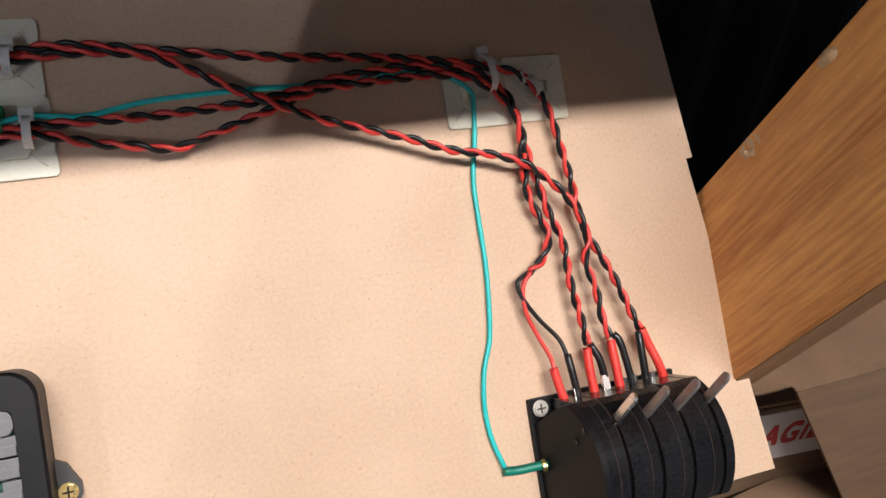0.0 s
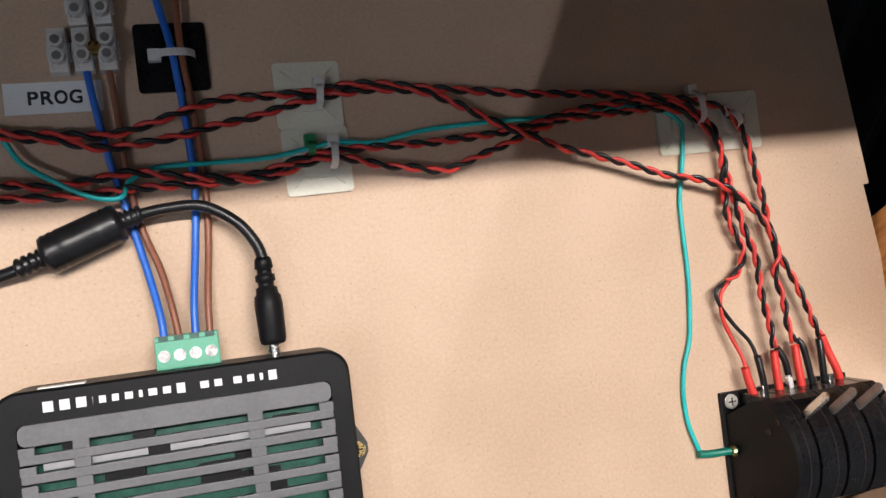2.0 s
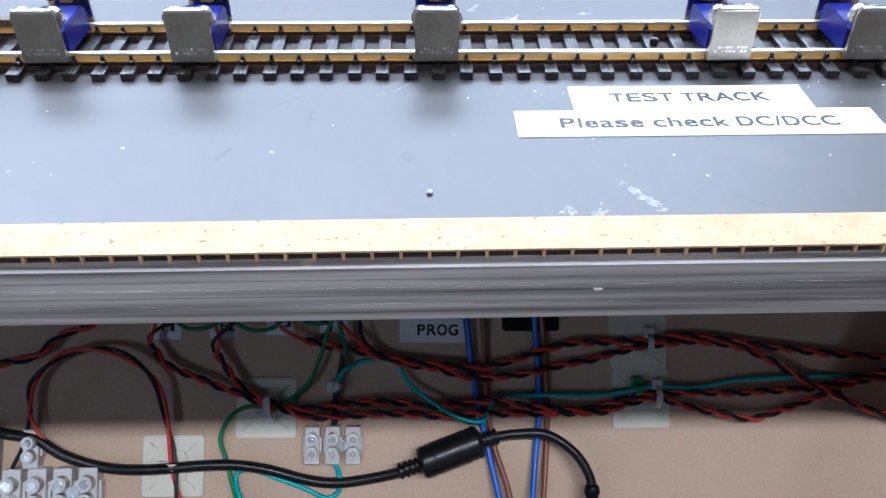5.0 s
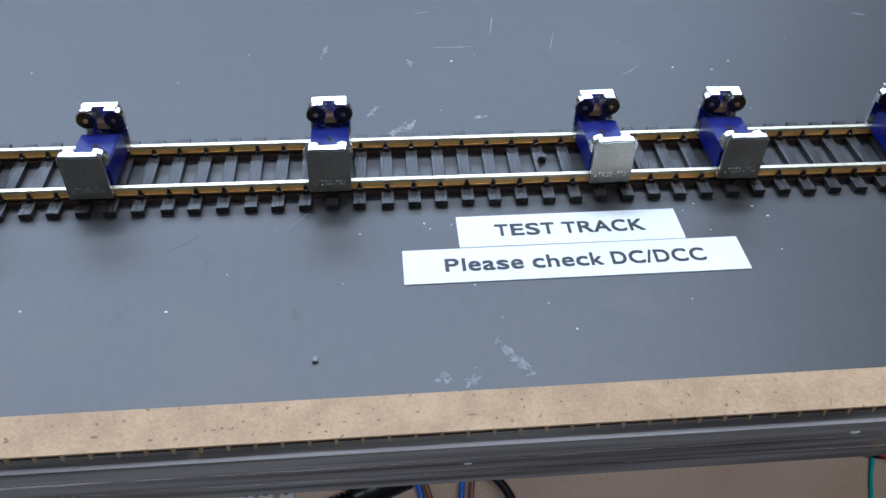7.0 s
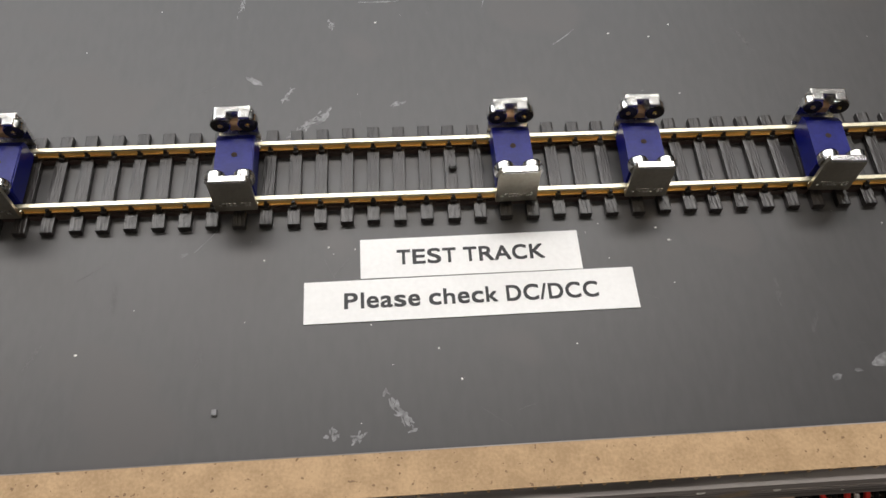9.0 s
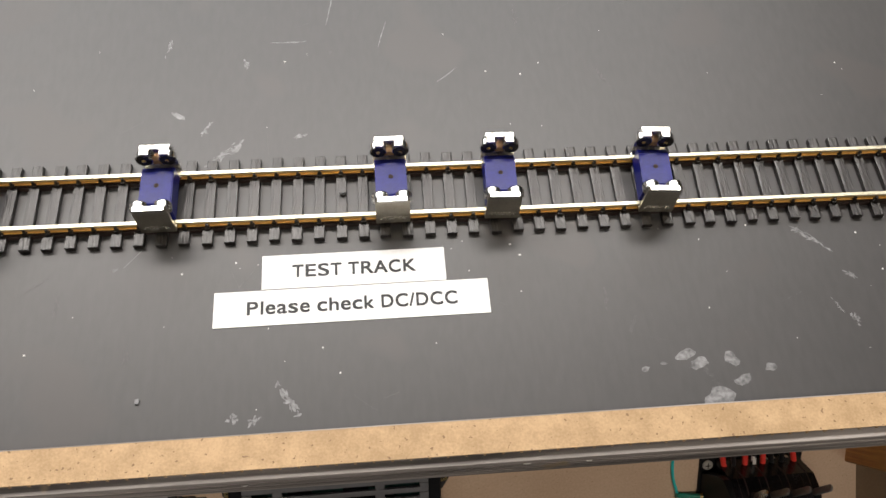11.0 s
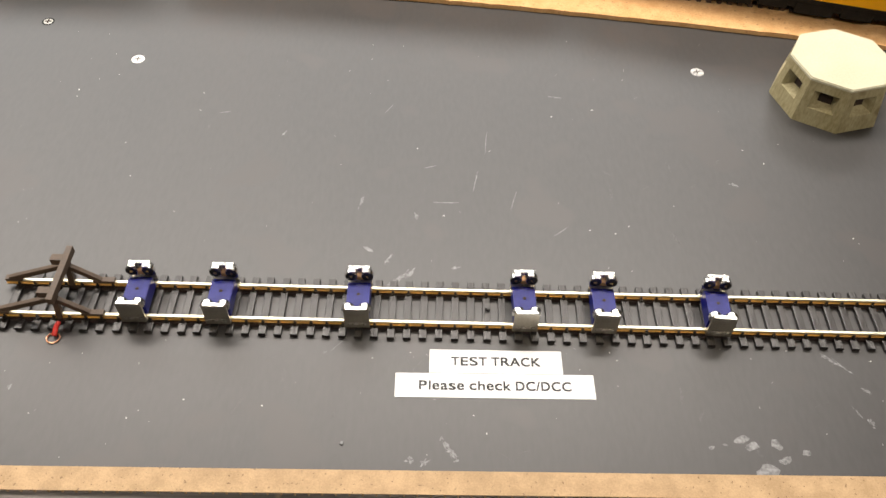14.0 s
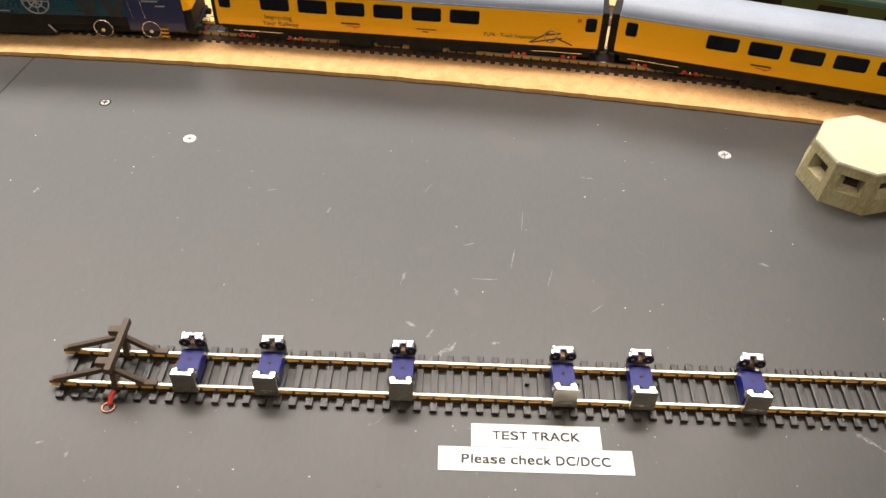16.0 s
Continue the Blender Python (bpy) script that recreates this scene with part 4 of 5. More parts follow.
for p, q in zip(OUTLINE[:4], OUTLINE[1:5]):
    d = (Vector(q) - Vector(p)).normalized()
    nn = Vector((d.y, -d.x))
    part("sawn_edge", prism(bmesh.new(), [p, (p[0] + nn.x * 0.15, p[1] + nn.y * 0.15), (q[0] + nn.x * 0.15, q[1] + nn.y * 0.15), q], -5.4, -0.25), MDF_EDGE, desk, "darker sawn edge")

side = thing("side_strut", Matrix.Translation((0.322, 0.0815, -0.2525)) @ Matrix.Rotation(radians(22.2), 4, "X"), "orange stained timber strut with glue spots beside the panel", "timber strut")
part("timber", box(bmesh.new(), 0, 19, -36, 36, -760, 262, 1.0), TIMBER, side)
part("front_edge", box(bmesh.new(), 1.0, 18, -36.6, -35.9, -760, 262, 0.2), TIMBER_EDGE, side, "rough sawn narrow edge")
gl = random.Random(3)
for gz, gy, gr in ((0, 33, 7), (47, 32, 7), (96, 33, 5), (-14, 32, 5)):
    blob = bmesh.new()
    bmesh.ops.create_icosphere(blob, subdivisions=3, radius=1, matrix=Matrix.Translation((0, gy, gz)) @ Matrix.Diagonal((0.45, gr * 0.5, gr, 1)))
    for vv in blob.verts:
        vv.co += 1.3 * noise.noise_vector(vv.co * 0.35)
    part("glue_blob", blob, GLUE, side, "pale dried glue blob", smooth=True)
dust = bmesh.new()
for i in range(420):
    bmesh.ops.create_cube(dust, size=1, matrix=Matrix.Translation((-0.15, gl.uniform(-35, 20), gl.uniform(-36, 90))) @ Euler((gl.uniform(0, 3), gl.uniform(0, 3), 0)).to_matrix().to_4x4() @ Matrix.Diagonal((0.2, gl.uniform(0.2, 0.55), gl.uniform(0.2, 0.35), 1)))
part("sawdust", dust, SAWDUST, side, "golden sawdust specks", "stuff")

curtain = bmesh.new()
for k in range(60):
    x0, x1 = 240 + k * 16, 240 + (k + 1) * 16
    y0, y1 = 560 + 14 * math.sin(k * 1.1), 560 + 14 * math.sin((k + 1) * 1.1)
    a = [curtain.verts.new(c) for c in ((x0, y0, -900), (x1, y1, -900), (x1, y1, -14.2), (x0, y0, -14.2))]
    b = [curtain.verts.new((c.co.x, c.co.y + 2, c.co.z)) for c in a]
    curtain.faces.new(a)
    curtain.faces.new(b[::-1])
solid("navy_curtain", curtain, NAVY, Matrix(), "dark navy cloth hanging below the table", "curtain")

carton = thing("carton", at(600, 180, -900, 0, 0, -4), "brown cardboard carton sealed with white FRAGILE tape", "carton")
part("box_body", box(bmesh.new(), -240, 240, -75, 75, 0, 485, 1.5), CARD, carton)
part("flap", box(bmesh.new(), -239, 239, -74, -2, 485.2, 488, 0.8), CARD, carton)
part("flap", box(bmesh.new(), -239, 239, 2, 74, 485.2, 488, 0.8), CARD, carton)
tape = part("tape", box(bmesh.new(), -240.3, 240.3, -75.5, -75.05, 430, 480), TAPE, carton, "white parcel tape with red lettering")
FR = Matrix(((1, 0, 0, 0), (0, 0, -1, -0.0757), (0, 1, 0, 0), (0, 0, 0, 1)))
for k in (-1, 0, 1):
    sans_lettering("lettering", "FRAGILE", 86, 30, TAPE_RED, tape, FR @ at(-137 + 120 * k, 457, 0), "red capitals", 0.9)
carton2 = thing("carton", at(330, 40, -900, 0, 0, 6), "low brown cardboard carton on the floor", "carton")
part("box_body", box(bmesh.new(), -260, 260, -130, 60, 0, 400, 1.5), CARD, carton2)
part("flap", box(bmesh.new(), -258, 258, -129, 59, 400.2, 403, 0.8), CARD, carton2)

sheet = bmesh.new()
prism(sheet, [(395, -342), (640, -335), (900, -900), (790, -900)], -82, -78, Matrix(((1, 0, 0, 0), (0, 0, -1, 0), (0, 1, 0, 0), (0, 0, 0, 1))))
solid("cardboard_sheet", sheet, CARD, Matrix(), "loose brown cardboard sheet leaning by the carton", "cardboard")


# ---- fixings on the panel ----
def tie_mount(u, v, material, turn=0.0, size=25.0, label="cream nylon cable tie mount stuck to the panel", sy=None):
    t = thing("cable_tie_mount", on(u, v, 0, turn), label, "cable mount", "cable tie mounts")
    s = size / 2
    part("base", prism(bmesh.new(), rounded(-s, s, -s, s, 1.6), 0, 1.6, bev=0.3), material, t)
    saddle = bmesh.new()
    for d in (-1, 1):
        prism(saddle, [(-6.5, d * 2.4), (6.5, d * 2.4), (4.2, d * 6.4), (-4.2, d * 6.4)], 1.5, 3.2)
        for e in (-1, 1):
            tube_along(saddle, [Vector((e * 3.0, d * 3.5, 1.6)), Vector((e * 9.5, d * 9.5, 1.35))], 0.42, 8)
    box(saddle, -6.4, -4.0, -2.6, 2.6, 1.5, 3.6, 0.3)
    box(saddle, 4.0, 6.4, -2.6, 2.6, 1.5, 3.6, 0.3)
    part("saddle", saddle, material, t)
    return t


CREAM_M = "cream nylon adhesive cable tie mount on the panel"
tie_mount(-223.5, -20.2, NYLON)
tie_mount(-185.8, 3.6, NYLON, label=CREAM_M)
tie_mount(-25.8, 32.2, NYLON, label=CREAM_M)
tie_mount(-25.0, 7.2, NYLON, 0.8, label=CREAM_M)
tie_mount(131.6, 10.6, NYLON, 0.5, label=CREAM_M)
tie_mount(156.6, 11.0, NYLON, 0.5, label=CREAM_M)
tie_mount(-212, -92, NYLON, label=CREAM_M)
BLACK_M = "black plastic adhesive cable tie mount on the panel"
tie_mount(-73.2, 48.6, BLACK_GLOSS, 0.4, label=BLACK_M)
tie_mount(-72.8, 119.0, BLACK_GLOSS, 0.4, label=BLACK_M)
tie_mount(131.8, 132.6, BLACK_GLOSS, 1.0, label=BLACK_M)
tie_mount(-249.0, 119.6, BLACK_GLOSS, 0.6, label=BLACK_M)


def cable_tie(u, v, w, h, turn, material, label, head=1):
    """A strap looped over a bundle: w across the bundle, h high."""
    t = thing("cable_tie", on(u, v, 0, turn), label, "cable tie", "cable ties")
    pts = [(0, -w, 1.6), (0, -w * 0.95, h * 0.6), (0, -w * 0.5, h), (0, w * 0.5, h), (0, w * 0.95, h * 0.6), (0, w, 1.6)]
    line = spline(pts, 0.8)
    bm = bmesh.new()
    rows = [[bm.verts.new(q + Vector((dx, 0, 0))) for dx in (-1.3, 1.3)] for q in line]
    rows2 = [[bm.verts.new(q + Vector((dx, 0, 0.6))) for dx in (-1.3, 1.3)] for q in line]
    for a, b, c, d in zip(rows, rows[1:], rows2, rows2[1:]):
        bm.faces.new((c[0], c[1], d[1], d[0]))
        bm.faces.new((a[1], a[0], b[0], b[1]))
        bm.faces.new((a[0], c[0], d[0], b[0]))
        bm.faces.new((c[1], a[1], b[1], d[1]))
    part("strap", bm, material, t)
    part("locking_head", box(bmesh.new(), -2.2, 2.2, head * w - 2.2, head * w + 2.2, h * 0.35, h * 0.35 + 3.6, 0.4), material, t)
    return t


WT = "translucent white nylon cable tie round the wires"
cable_tie(-22.5, 31, 4.5, 9.5, -4, CLEAR, WT)
cable_tie(-19.5, 8.5, 5, 10, -3, CLEAR, WT)
cable_tie(-184.5, 5.5, 5.5, 10, 2, CLEAR, WT, -1)
cable_tie(135.5, 17, 7.5, 10.5, 8, CLEAR, WT)
cable_tie(153, 11, 4.5, 9, 30, CLEAR, WT)
cable_tie(-72.0, 48.5, 7, 8.5, 90, CLEAR, WT)
cable_tie(-27.5, 11.5, 3.0, 8.0, 0, GREEN_W, "small dark green cable tie on the turquoise wire")
cable_tie(-72.0, 125.0, 7, 8.5, 90, CLEAR, WT)
cable_tie(-222.5, -20, 4, 7, 90, NYLON, WT)
cable_tie(-156, 12.5, 2.2, 8, 90, CLEAR, WT)


def stuck_label(u0, u1, v0, v1, words, wide, size, turn, dx=0.0):
    cu, cv = (u0 + u1) / 2, (v0 + v1) / 2
    t = thing("circuit_label", on(cu, cv, 0.02, turn), "white paper label lettered " + words + " on the panel", "label", "panel labels")
    part("paper", box(bmesh.new(), u0 - cu, u1 - cu, v0 - cv, v1 - cv, 0, 0.2), PAPER, t)
    sans_lettering("lettering", words, wide, size, INK, t, at(dx, 0, 0.26), "", 0.16)


stuck_label(-235, -222.5, 32, 43, "F1", 6.6, 5.9, 0.5, 1.2)
stuck_label(-210.5, -199, 32.5, 43, "F2", 6.6, 5.9, 0.8, 1.6)
stuck_label(-187, -175.5, 34, 45, "F3", 6.6, 5.9, 0.5, 1.8)
stuck_label(-164, -152.5, 35, 46, "F4", 6.6, 5.9, -0.5, 1.0)
stuck_label(-130, -98, 31, 42, "PROG", 18.5, 6.6, 0.0, 0.5)


# ---- terminal blocks ----
def pole_meshes(length, towers, plastic):
    b = bmesh.new()
    box(b, -3.1, 3.1, -length / 2, length / 2, 0, 6.4, 0.5)
    box(b, -3.9, 3.9, -length * 0.2, length * 0.2, 0.4, 4.2, 0.3)
    for y in towers:
        cyl(b, (0, y, 6.2), (0, y, 10.2), 2.75, 16, 2.5)
    s = bmesh.new()
    for y in towers:
        cyl(s, (0, y, 9.9), (0, y, 10.35), 1.55, 14)
    return mesh_of("pole", b, plastic), mesh_of("clamp_screw", s, DARK_STEEL), mesh_of("clamp_screw", bm_copy(towers), SILVER)


def bm_copy(towers):
    s = bmesh.new()
    for y in towers:
        cyl(s, (0, y, 9.9), (0, y, 10.5), 1.6, 14, bev=0.2)
        box(s, -1.4, 1.4, y - 0.25, y + 0.25, 10.45, 10.6)
    return s


POLE, SCREW_D, SCREW_S = pole_meshes(15.5, (-2.8, 2.8), CLEAR)
POLE_SHADED = pole_meshes(15.5, (-2.8, 2.8), CLEAR_SHADED)[0]


def terminal(u, v, n, pitch, turn, label, bright=False, scale=1.0, fix=None, pole=None):
    t = thing("terminal_block", on(u, v, 0, turn), label, "terminal block", "terminal blocks")
    t.scale = (scale, scale, scale)
    for i in range(n):
        for nm, me in (("pole", pole or POLE), ("clamp_screw", SCREW_S if bright else SCREW_D)):
            ob = new(nm, me)
            ob.parent = t
            ob.matrix_local = at(i * pitch, 0, 0)
    if fix is not None:
        part("fixing_screw", cyl(bmesh.new(), (fix, 0, 3), (fix, 0, 8.6), 2.3, 16, bev=0.3), BRASS if not bright else SILVER, t, "cross-head fixing screw", smooth=True)
    return t


CB = "translucent white plastic terminal block screwed to the panel"
terminal(-233, 53.8, 12, 7.76, 3.0, "long twelve-way translucent terminal strip screwed to the panel", fix=7.76 * 5.5, pole=POLE_SHADED)
terminal(-166, -11.6, 3, 8.5, 0, "three-way terminal block with bright screws on the panel", True, fix=12.6)
terminal(-103.2, 67.6, 2, 8.2, 1.5, CB)
terminal(-110.4, 51.4, 3, 8.0, 0.5, CB, fix=12)
terminal(-77.4, 99.8, 2, 8.6, 0, CB)
terminal(-77.8, 83.8, 2, 8.6, 0, CB)
terminal(-286, -29.6, 4, 8.4, 1.0, "four-way translucent terminal block with bright screws", True, 1.2, fix=21)
terminal(-279.5, -12.5, 1, 8.4, 1.0, "single translucent terminal on the panel", True, 1.0)

# ---- wiring ----
def single(name, pts, r, material, label, category="wire", group="panel wiring"):
    t = thing(name, PANEL, label, category, group)
    part("sheath", wire(pts, r), material, t)
    return t


def twisted(pts, label, ends=(), pitch=15.0, r=0.88, phase=0.0):
    """A red and a black wire twisted together; ends: (colour, places) of the loose tails."""
    t = thing("twisted_pair", PANEL, label, "wire pair", "twisted pairs")
    line = spline(pts, 1.3)
    for nm, ph, mt in (("red_wire", 0.0, RED), ("black_wire", math.pi, WIRE_BLACK)):
        part(nm, tube_along(bmesh.new(), helix(line, r, 0.92, phase + ph, pitch), r, 8), mt, t)
    for nm, mt, path in ends:
        part(nm, wire(path, r if "sleeve" not in nm else 1.75 if "red" in nm else 1.5), mt, t)
    return t


TP = "red and black twisted wire pair running across the panel"
twisted([(-170, 32, 6), (-157, 29, 6), (-145, 27, 6), (-129, 23.5, 7), (-110, 21.5, 8), (-98, 20.5, 8), (-85, 23, 8.5), (-72, 27, 8.5), (-57, 31, 7), (-42, 31.5, 6), (-33, 32, 5.5), (-23, 32.5, 5.5), (-14, 34, 6), (-2, 34, 6.5),
         (20, 31, 7), (37, 29, 7), (62, 26.5, 7), (90, 25, 6.5), (112, 23, 6), (132, 20, 6.5), (139, 18.5, 6), (148, 16, 6), (152, 11.5, 6), (156, 7, 6), (159, -2, 6), (161, -14, 6), (163, -26, 6), (163.5, -38, 7), (166, -49, 8),
         (172, -61, 8), (176, -71, 8), (179, -80, 8), (181.5, -86, 8)], TP,
        (("red_tail", RED, [(-187, 48, 5), (-184, 42, 7), (-178, 36, 7), (-170, 32, 6.9)]), ("black_tail", WIRE_BLACK, [(-171, 49, 5), (-167, 43, 8), (-159, 38, 8), (-163, 33, 7), (-170, 31.5, 5.5)]),
         ("red_sleeve", RED_SLEEVE, [(182, -86, 8), (184, -92, 8), (186.5, -100, 9), (188, -106, 9)]), ("black_sleeve", WIRE_BLACK, [(180.5, -87, 8), (180, -93, 9), (180, -106, 9)])), phase=0.4)
twisted([(-143, 28, 7), (-129, 22.5, 6), (-115, 20.5, 6), (-100, 16.5, 7), (-86, 17, 8), (-72, 19, 8), (-62, 21.5, 7), (-48, 24, 6), (-35, 27.5, 5.5), (-23, 30, 5.5), (-14, 31, 6), (-2, 32, 6), (16, 30, 7), (28, 25, 8), (44, 16, 9),
         (56, 10, 11), (69, 4, 11), (83, 0, 10), (99, -5, 10), (116, -11, 10), (131, -14, 10), (144, -19, 10), (151, -25, 10), (158, -32, 9.5), (163, -41, 9), (165, -50, 8), (162.5, -57, 8), (165, -67, 8), (166, -79, 8), (168, -87, 8)], TP,
        (("red_tail", RED, [(-163, 49, 5), (-158, 43, 8), (-150, 34, 8), (-143, 28, 7.9)]), ("black_tail", WIRE_BLACK, [(-148.5, 50, 5), (-147, 43, 7), (-146, 34, 8), (-142, 28, 6.4)]),
         ("red_sleeve", RED_SLEEVE, [(168, -88, 8), (168, -95, 8.5), (168.5, -107, 9)]), ("black_sleeve", WIRE_BLACK, [(169.5, -86, 8), (171.5, -90, 9), (174, -106, 9)])), phase=1.7)
twisted([(-233, 30, 6), (-226, 21.5, 6), (-214, 16.5, 6), (-203, 12, 6), (-193, 8.5, 6), (-185, 5, 5.5), (-170, 3.5, 6), (-157, 4.5, 7), (-145, 6, 7), (-129, 6, 7), (-119, 4.5, 7), (-103, 5.5, 8), (-91, 7, 9), (-79, 5, 9), (-62, 3, 7),
         (-50, 3, 6), (-36, 6.5, 6), (-23, 9.5, 5.5), (-9, 10, 6), (5, 10, 6.5), (18, 10, 7), (35, 11, 7), (48, 12, 7), (62, 14.5, 7), (77, 18, 7), (91, 20, 6.5), (109, 21, 6), (127, 19, 6), (134, 16, 5.5), (142, 8, 6), (145, -3, 6),
         (144.5, -14, 6), (144, -24, 6), (144.5, -31, 6), (148, -40, 6), (150, -46, 6), (146, -54, 6), (140, -58, 6)], TP,
        (("red_tail", RED, [(-233, 47, 5), (-231, 41, 7), (-232, 36, 7), (-233.5, 30, 6.8)]), ("black_tail", WIRE_BLACK, [(-217.5, 47, 5), (-221, 41, 8), (-229, 37, 8), (-234, 33, 6), (-233, 29, 5.4)]),
         ("red_tail", RED, [(140, -58, 6.8), (136.5, -63, 6), (136, -72, 6), (139, -81, 6), (142.5, -90, 7), (143, -96, 8)]), ("black_tail", WIRE_BLACK, [(140, -58, 5.2), (134.5, -61, 6), (135.5, -67, 6), (141, -76, 6), (147, -84, 7), (149, -91, 8)]),
         ("red_sleeve", RED_SLEEVE, [(142.5, -94, 8), (143.5, -101, 8.5), (145.5, -109, 9)]), ("black_sleeve", WIRE_BLACK, [(149, -90, 8), (149.5, -98, 9), (150.5, -108, 9)])), phase=2.4)
twisted([(-206, 26, 6), (-196, 13, 6), (-185, 7, 6.5), (-170, 0.5, 6), (-156, 0.5, 6), (-133, 1.5, 6), (-110, 0.5, 7), (-96, 1.5, 7), (-79, 1.5, 7), (-62, 1.5, 6), (-43, 2, 5.5), (-33, 5, 5.5), (-22, 7.5, 6), (-12, 6, 6), (-2, 3, 6.5), (10, 1, 7),
         (22, -1, 7), (33, 2, 7), (45, 6, 7.5), (57, 10, 7), (72, 15, 6), (84, 16, 6), (101, 17, 6), (116, 17.5, 5.5), (129, 15.5, 5.5), (138, 9, 6), (144, 0, 6.5), (146, -12, 6.5), (148, -24, 7), (151, -37, 7), (155, -49, 7), (155.5, -64, 7),
         (157, -78, 8), (158, -88, 8)], TP,
        (("red_tail", RED, [(-209.7, 48, 5), (-208, 40, 7), (-205, 33, 7), (-206, 26, 6.9)]), ("black_tail", WIRE_BLACK, [(-194, 48, 5), (-198, 40, 8), (-205, 34, 8), (-208, 30, 6), (-206, 25, 5.2)]),
         ("red_sleeve", RED_SLEEVE, [(157.5, -89, 8), (157, -97, 8.5), (157.5, -108, 9)]), ("black_sleeve", WIRE_BLACK, [(159, -88, 8), (161.5, -94, 9), (162.5, -101, 9)]), ("white_sleeve", CLEAR, [(162.3, -100, 9), (163, -108, 9)])), phase=0.9)
twisted([(-330, 8, 5), (-300, 20, 5), (-280, 25, 5), (-271, 33, 6), (-258, 38, 6), (-249, 45, 6), (-237, 49, 7), (-231, 57, 9), (-229, 75, 12), (-229, 95, 14), (-214, 115, 16), (-205, 150, 16)], "red and black twisted pair dropping from beneath the table", pitch=19, phase=0.7)
twisted([(-100, 96, 8), (-106, 106, 8), (-114, 122, 9), (-120, 160, 10)], "red and black twisted pair above the programming terminals", (("red_tail", RED, [(-95, 75, 6), (-98, 84, 8), (-100, 96, 8.9)]), ("black_tail", WIRE_BLACK, [(-101, 75, 6), (-99.5, 86, 8), (-100, 96, 7.1)])), pitch=22)
twisted([(-281, 2, 5), (-280, 14, 6), (-269, 25, 8), (-253, 28, 9), (-240, 24, 9), (-230, 14, 8), (-226, 0, 6), (-224, -11, 4.5), (-222, -24, 4.5), (-219, -41, 5), (-217, -62, 5), (-214, -90, 4.5), (-212, -130, 5)], "loose red and black wire pair looping over a cream mount",
               (("red_tail", RED, [(-281, 2, 5.9), (-277, -6, 6), (-273, -10, 6)]), ("black_tail", WIRE_BLACK, [(-281, 2, 4.1), (-283, -12, 6), (-287, -22, 6), (-290, -40, 5)])), pitch=46)

GW = "green wire linking terminals on the panel"
single("jumper_wire", [(-225.2, 47, 5), (-224, 41, 7), (-217, 36.5, 8), (-207, 38, 8), (-202, 44, 7), (-202, 48, 5)], 0.9, GREEN_W, GW)
single("jumper_wire", [(-201, 48, 5), (-199, 40, 7), (-191, 36, 8), (-182, 37.5, 8), (-179, 43, 7), (-178.6, 49, 5)], 0.9, GREEN_W, GW)
single("jumper_wire", [(-178, 49, 5), (-175, 42, 7), (-167, 39, 8), (-159, 40, 8), (-156, 45, 7), (-155.5, 50, 5)], 0.9, GREEN_W, GW)
single("earth_wire", [(-155.5, 51, 5), (-157, 44, 9), (-160, 36, 8), (-163, 26, 6), (-168, 14, 5), (-180, 5, 4), (-194, 4, 3.5), (-201, -1, 3.5), (-204, -9, 3.5), (-201.5, -18, 3), (-197, -31, 6), (-192, -42, 14), (-190, -48, 20)], 0.95, GREEN_W, "green wire curving from the terminal strip to the grey module")
single("earth_wire", [(-155.5, 50, 6), (-155.5, 40, 9), (-153, 30, 8), (-152.5, 25, 6)], 0.95, GREEN_W, "green wire curving from the terminal strip")
single("black_link_wire", [(-157, -3, 5), (-157, 4, 3), (-156, 12, 3.5), (-154, 23, 5), (-153.5, 29, 6)], 1.25, WIRE_BLACK, "thick black sleeved wire rising from the three-way block")
single("turquoise_wire", [(-157, 10, 5), (-154, 18.5, 5), (-146, 23, 5), (-138, 24, 4), (-131, 22, 4), (-126, 14, 5), (-117, 7, 8), (-105, 0, 9), (-95, -1.5, 9), (-92, 4, 6), (-86, 8, 4), (-79, 9, 4), (-62, 9, 4), (-43, 9.2, 5), (-28, 11.5, 6), (-18, 13, 6), (-3, 12, 5), (14, 15, 5), (31, 16.3, 5), (49, 17, 4.5), (67, 17.3, 4), (87, 19, 4),
                         (104, 19.5, 4), (120, 17, 4), (128.5, 11, 4), (129, 5, 3.5), (128, -6, 2.5), (125.3, -22, 1.5), (125, -38, 1.5), (125, -52, 1.5), (124, -66, 1.5), (122, -80, 1.5), (118, -91, 1.5), (116, -104, 1.5), (117, -116, 1.5), (120, -126.5, 2)], 0.95, CYAN, "thin turquoise wire running along the panel to the switches")
single("green_sleeve", [(119.2, -127.8, 2.2), (125, -128.6, 2.4), (130, -128.4, 3.6), (135.5, -128.0, 5.8)], 1.7, TEAL_SLEEVE, "dark green heatshrink sleeve on the turquoise wire", "sleeve")
single("turquoise_wire", [(-157, -18, 5), (-154.5, -24, 4), (-155, -31, 3), (-160, -33.5, 3), (-168, -30, 3), (-179, -26, 2.5), (-190, -22.3, 2.5), (-196, -22.5, 3), (-197.5, -26, 3.5), (-194, -34, 8), (-189, -42, 14), (-187.5, -48, 20)], 0.95, CYAN, "turquoise wire from the three-way block to the grey module")

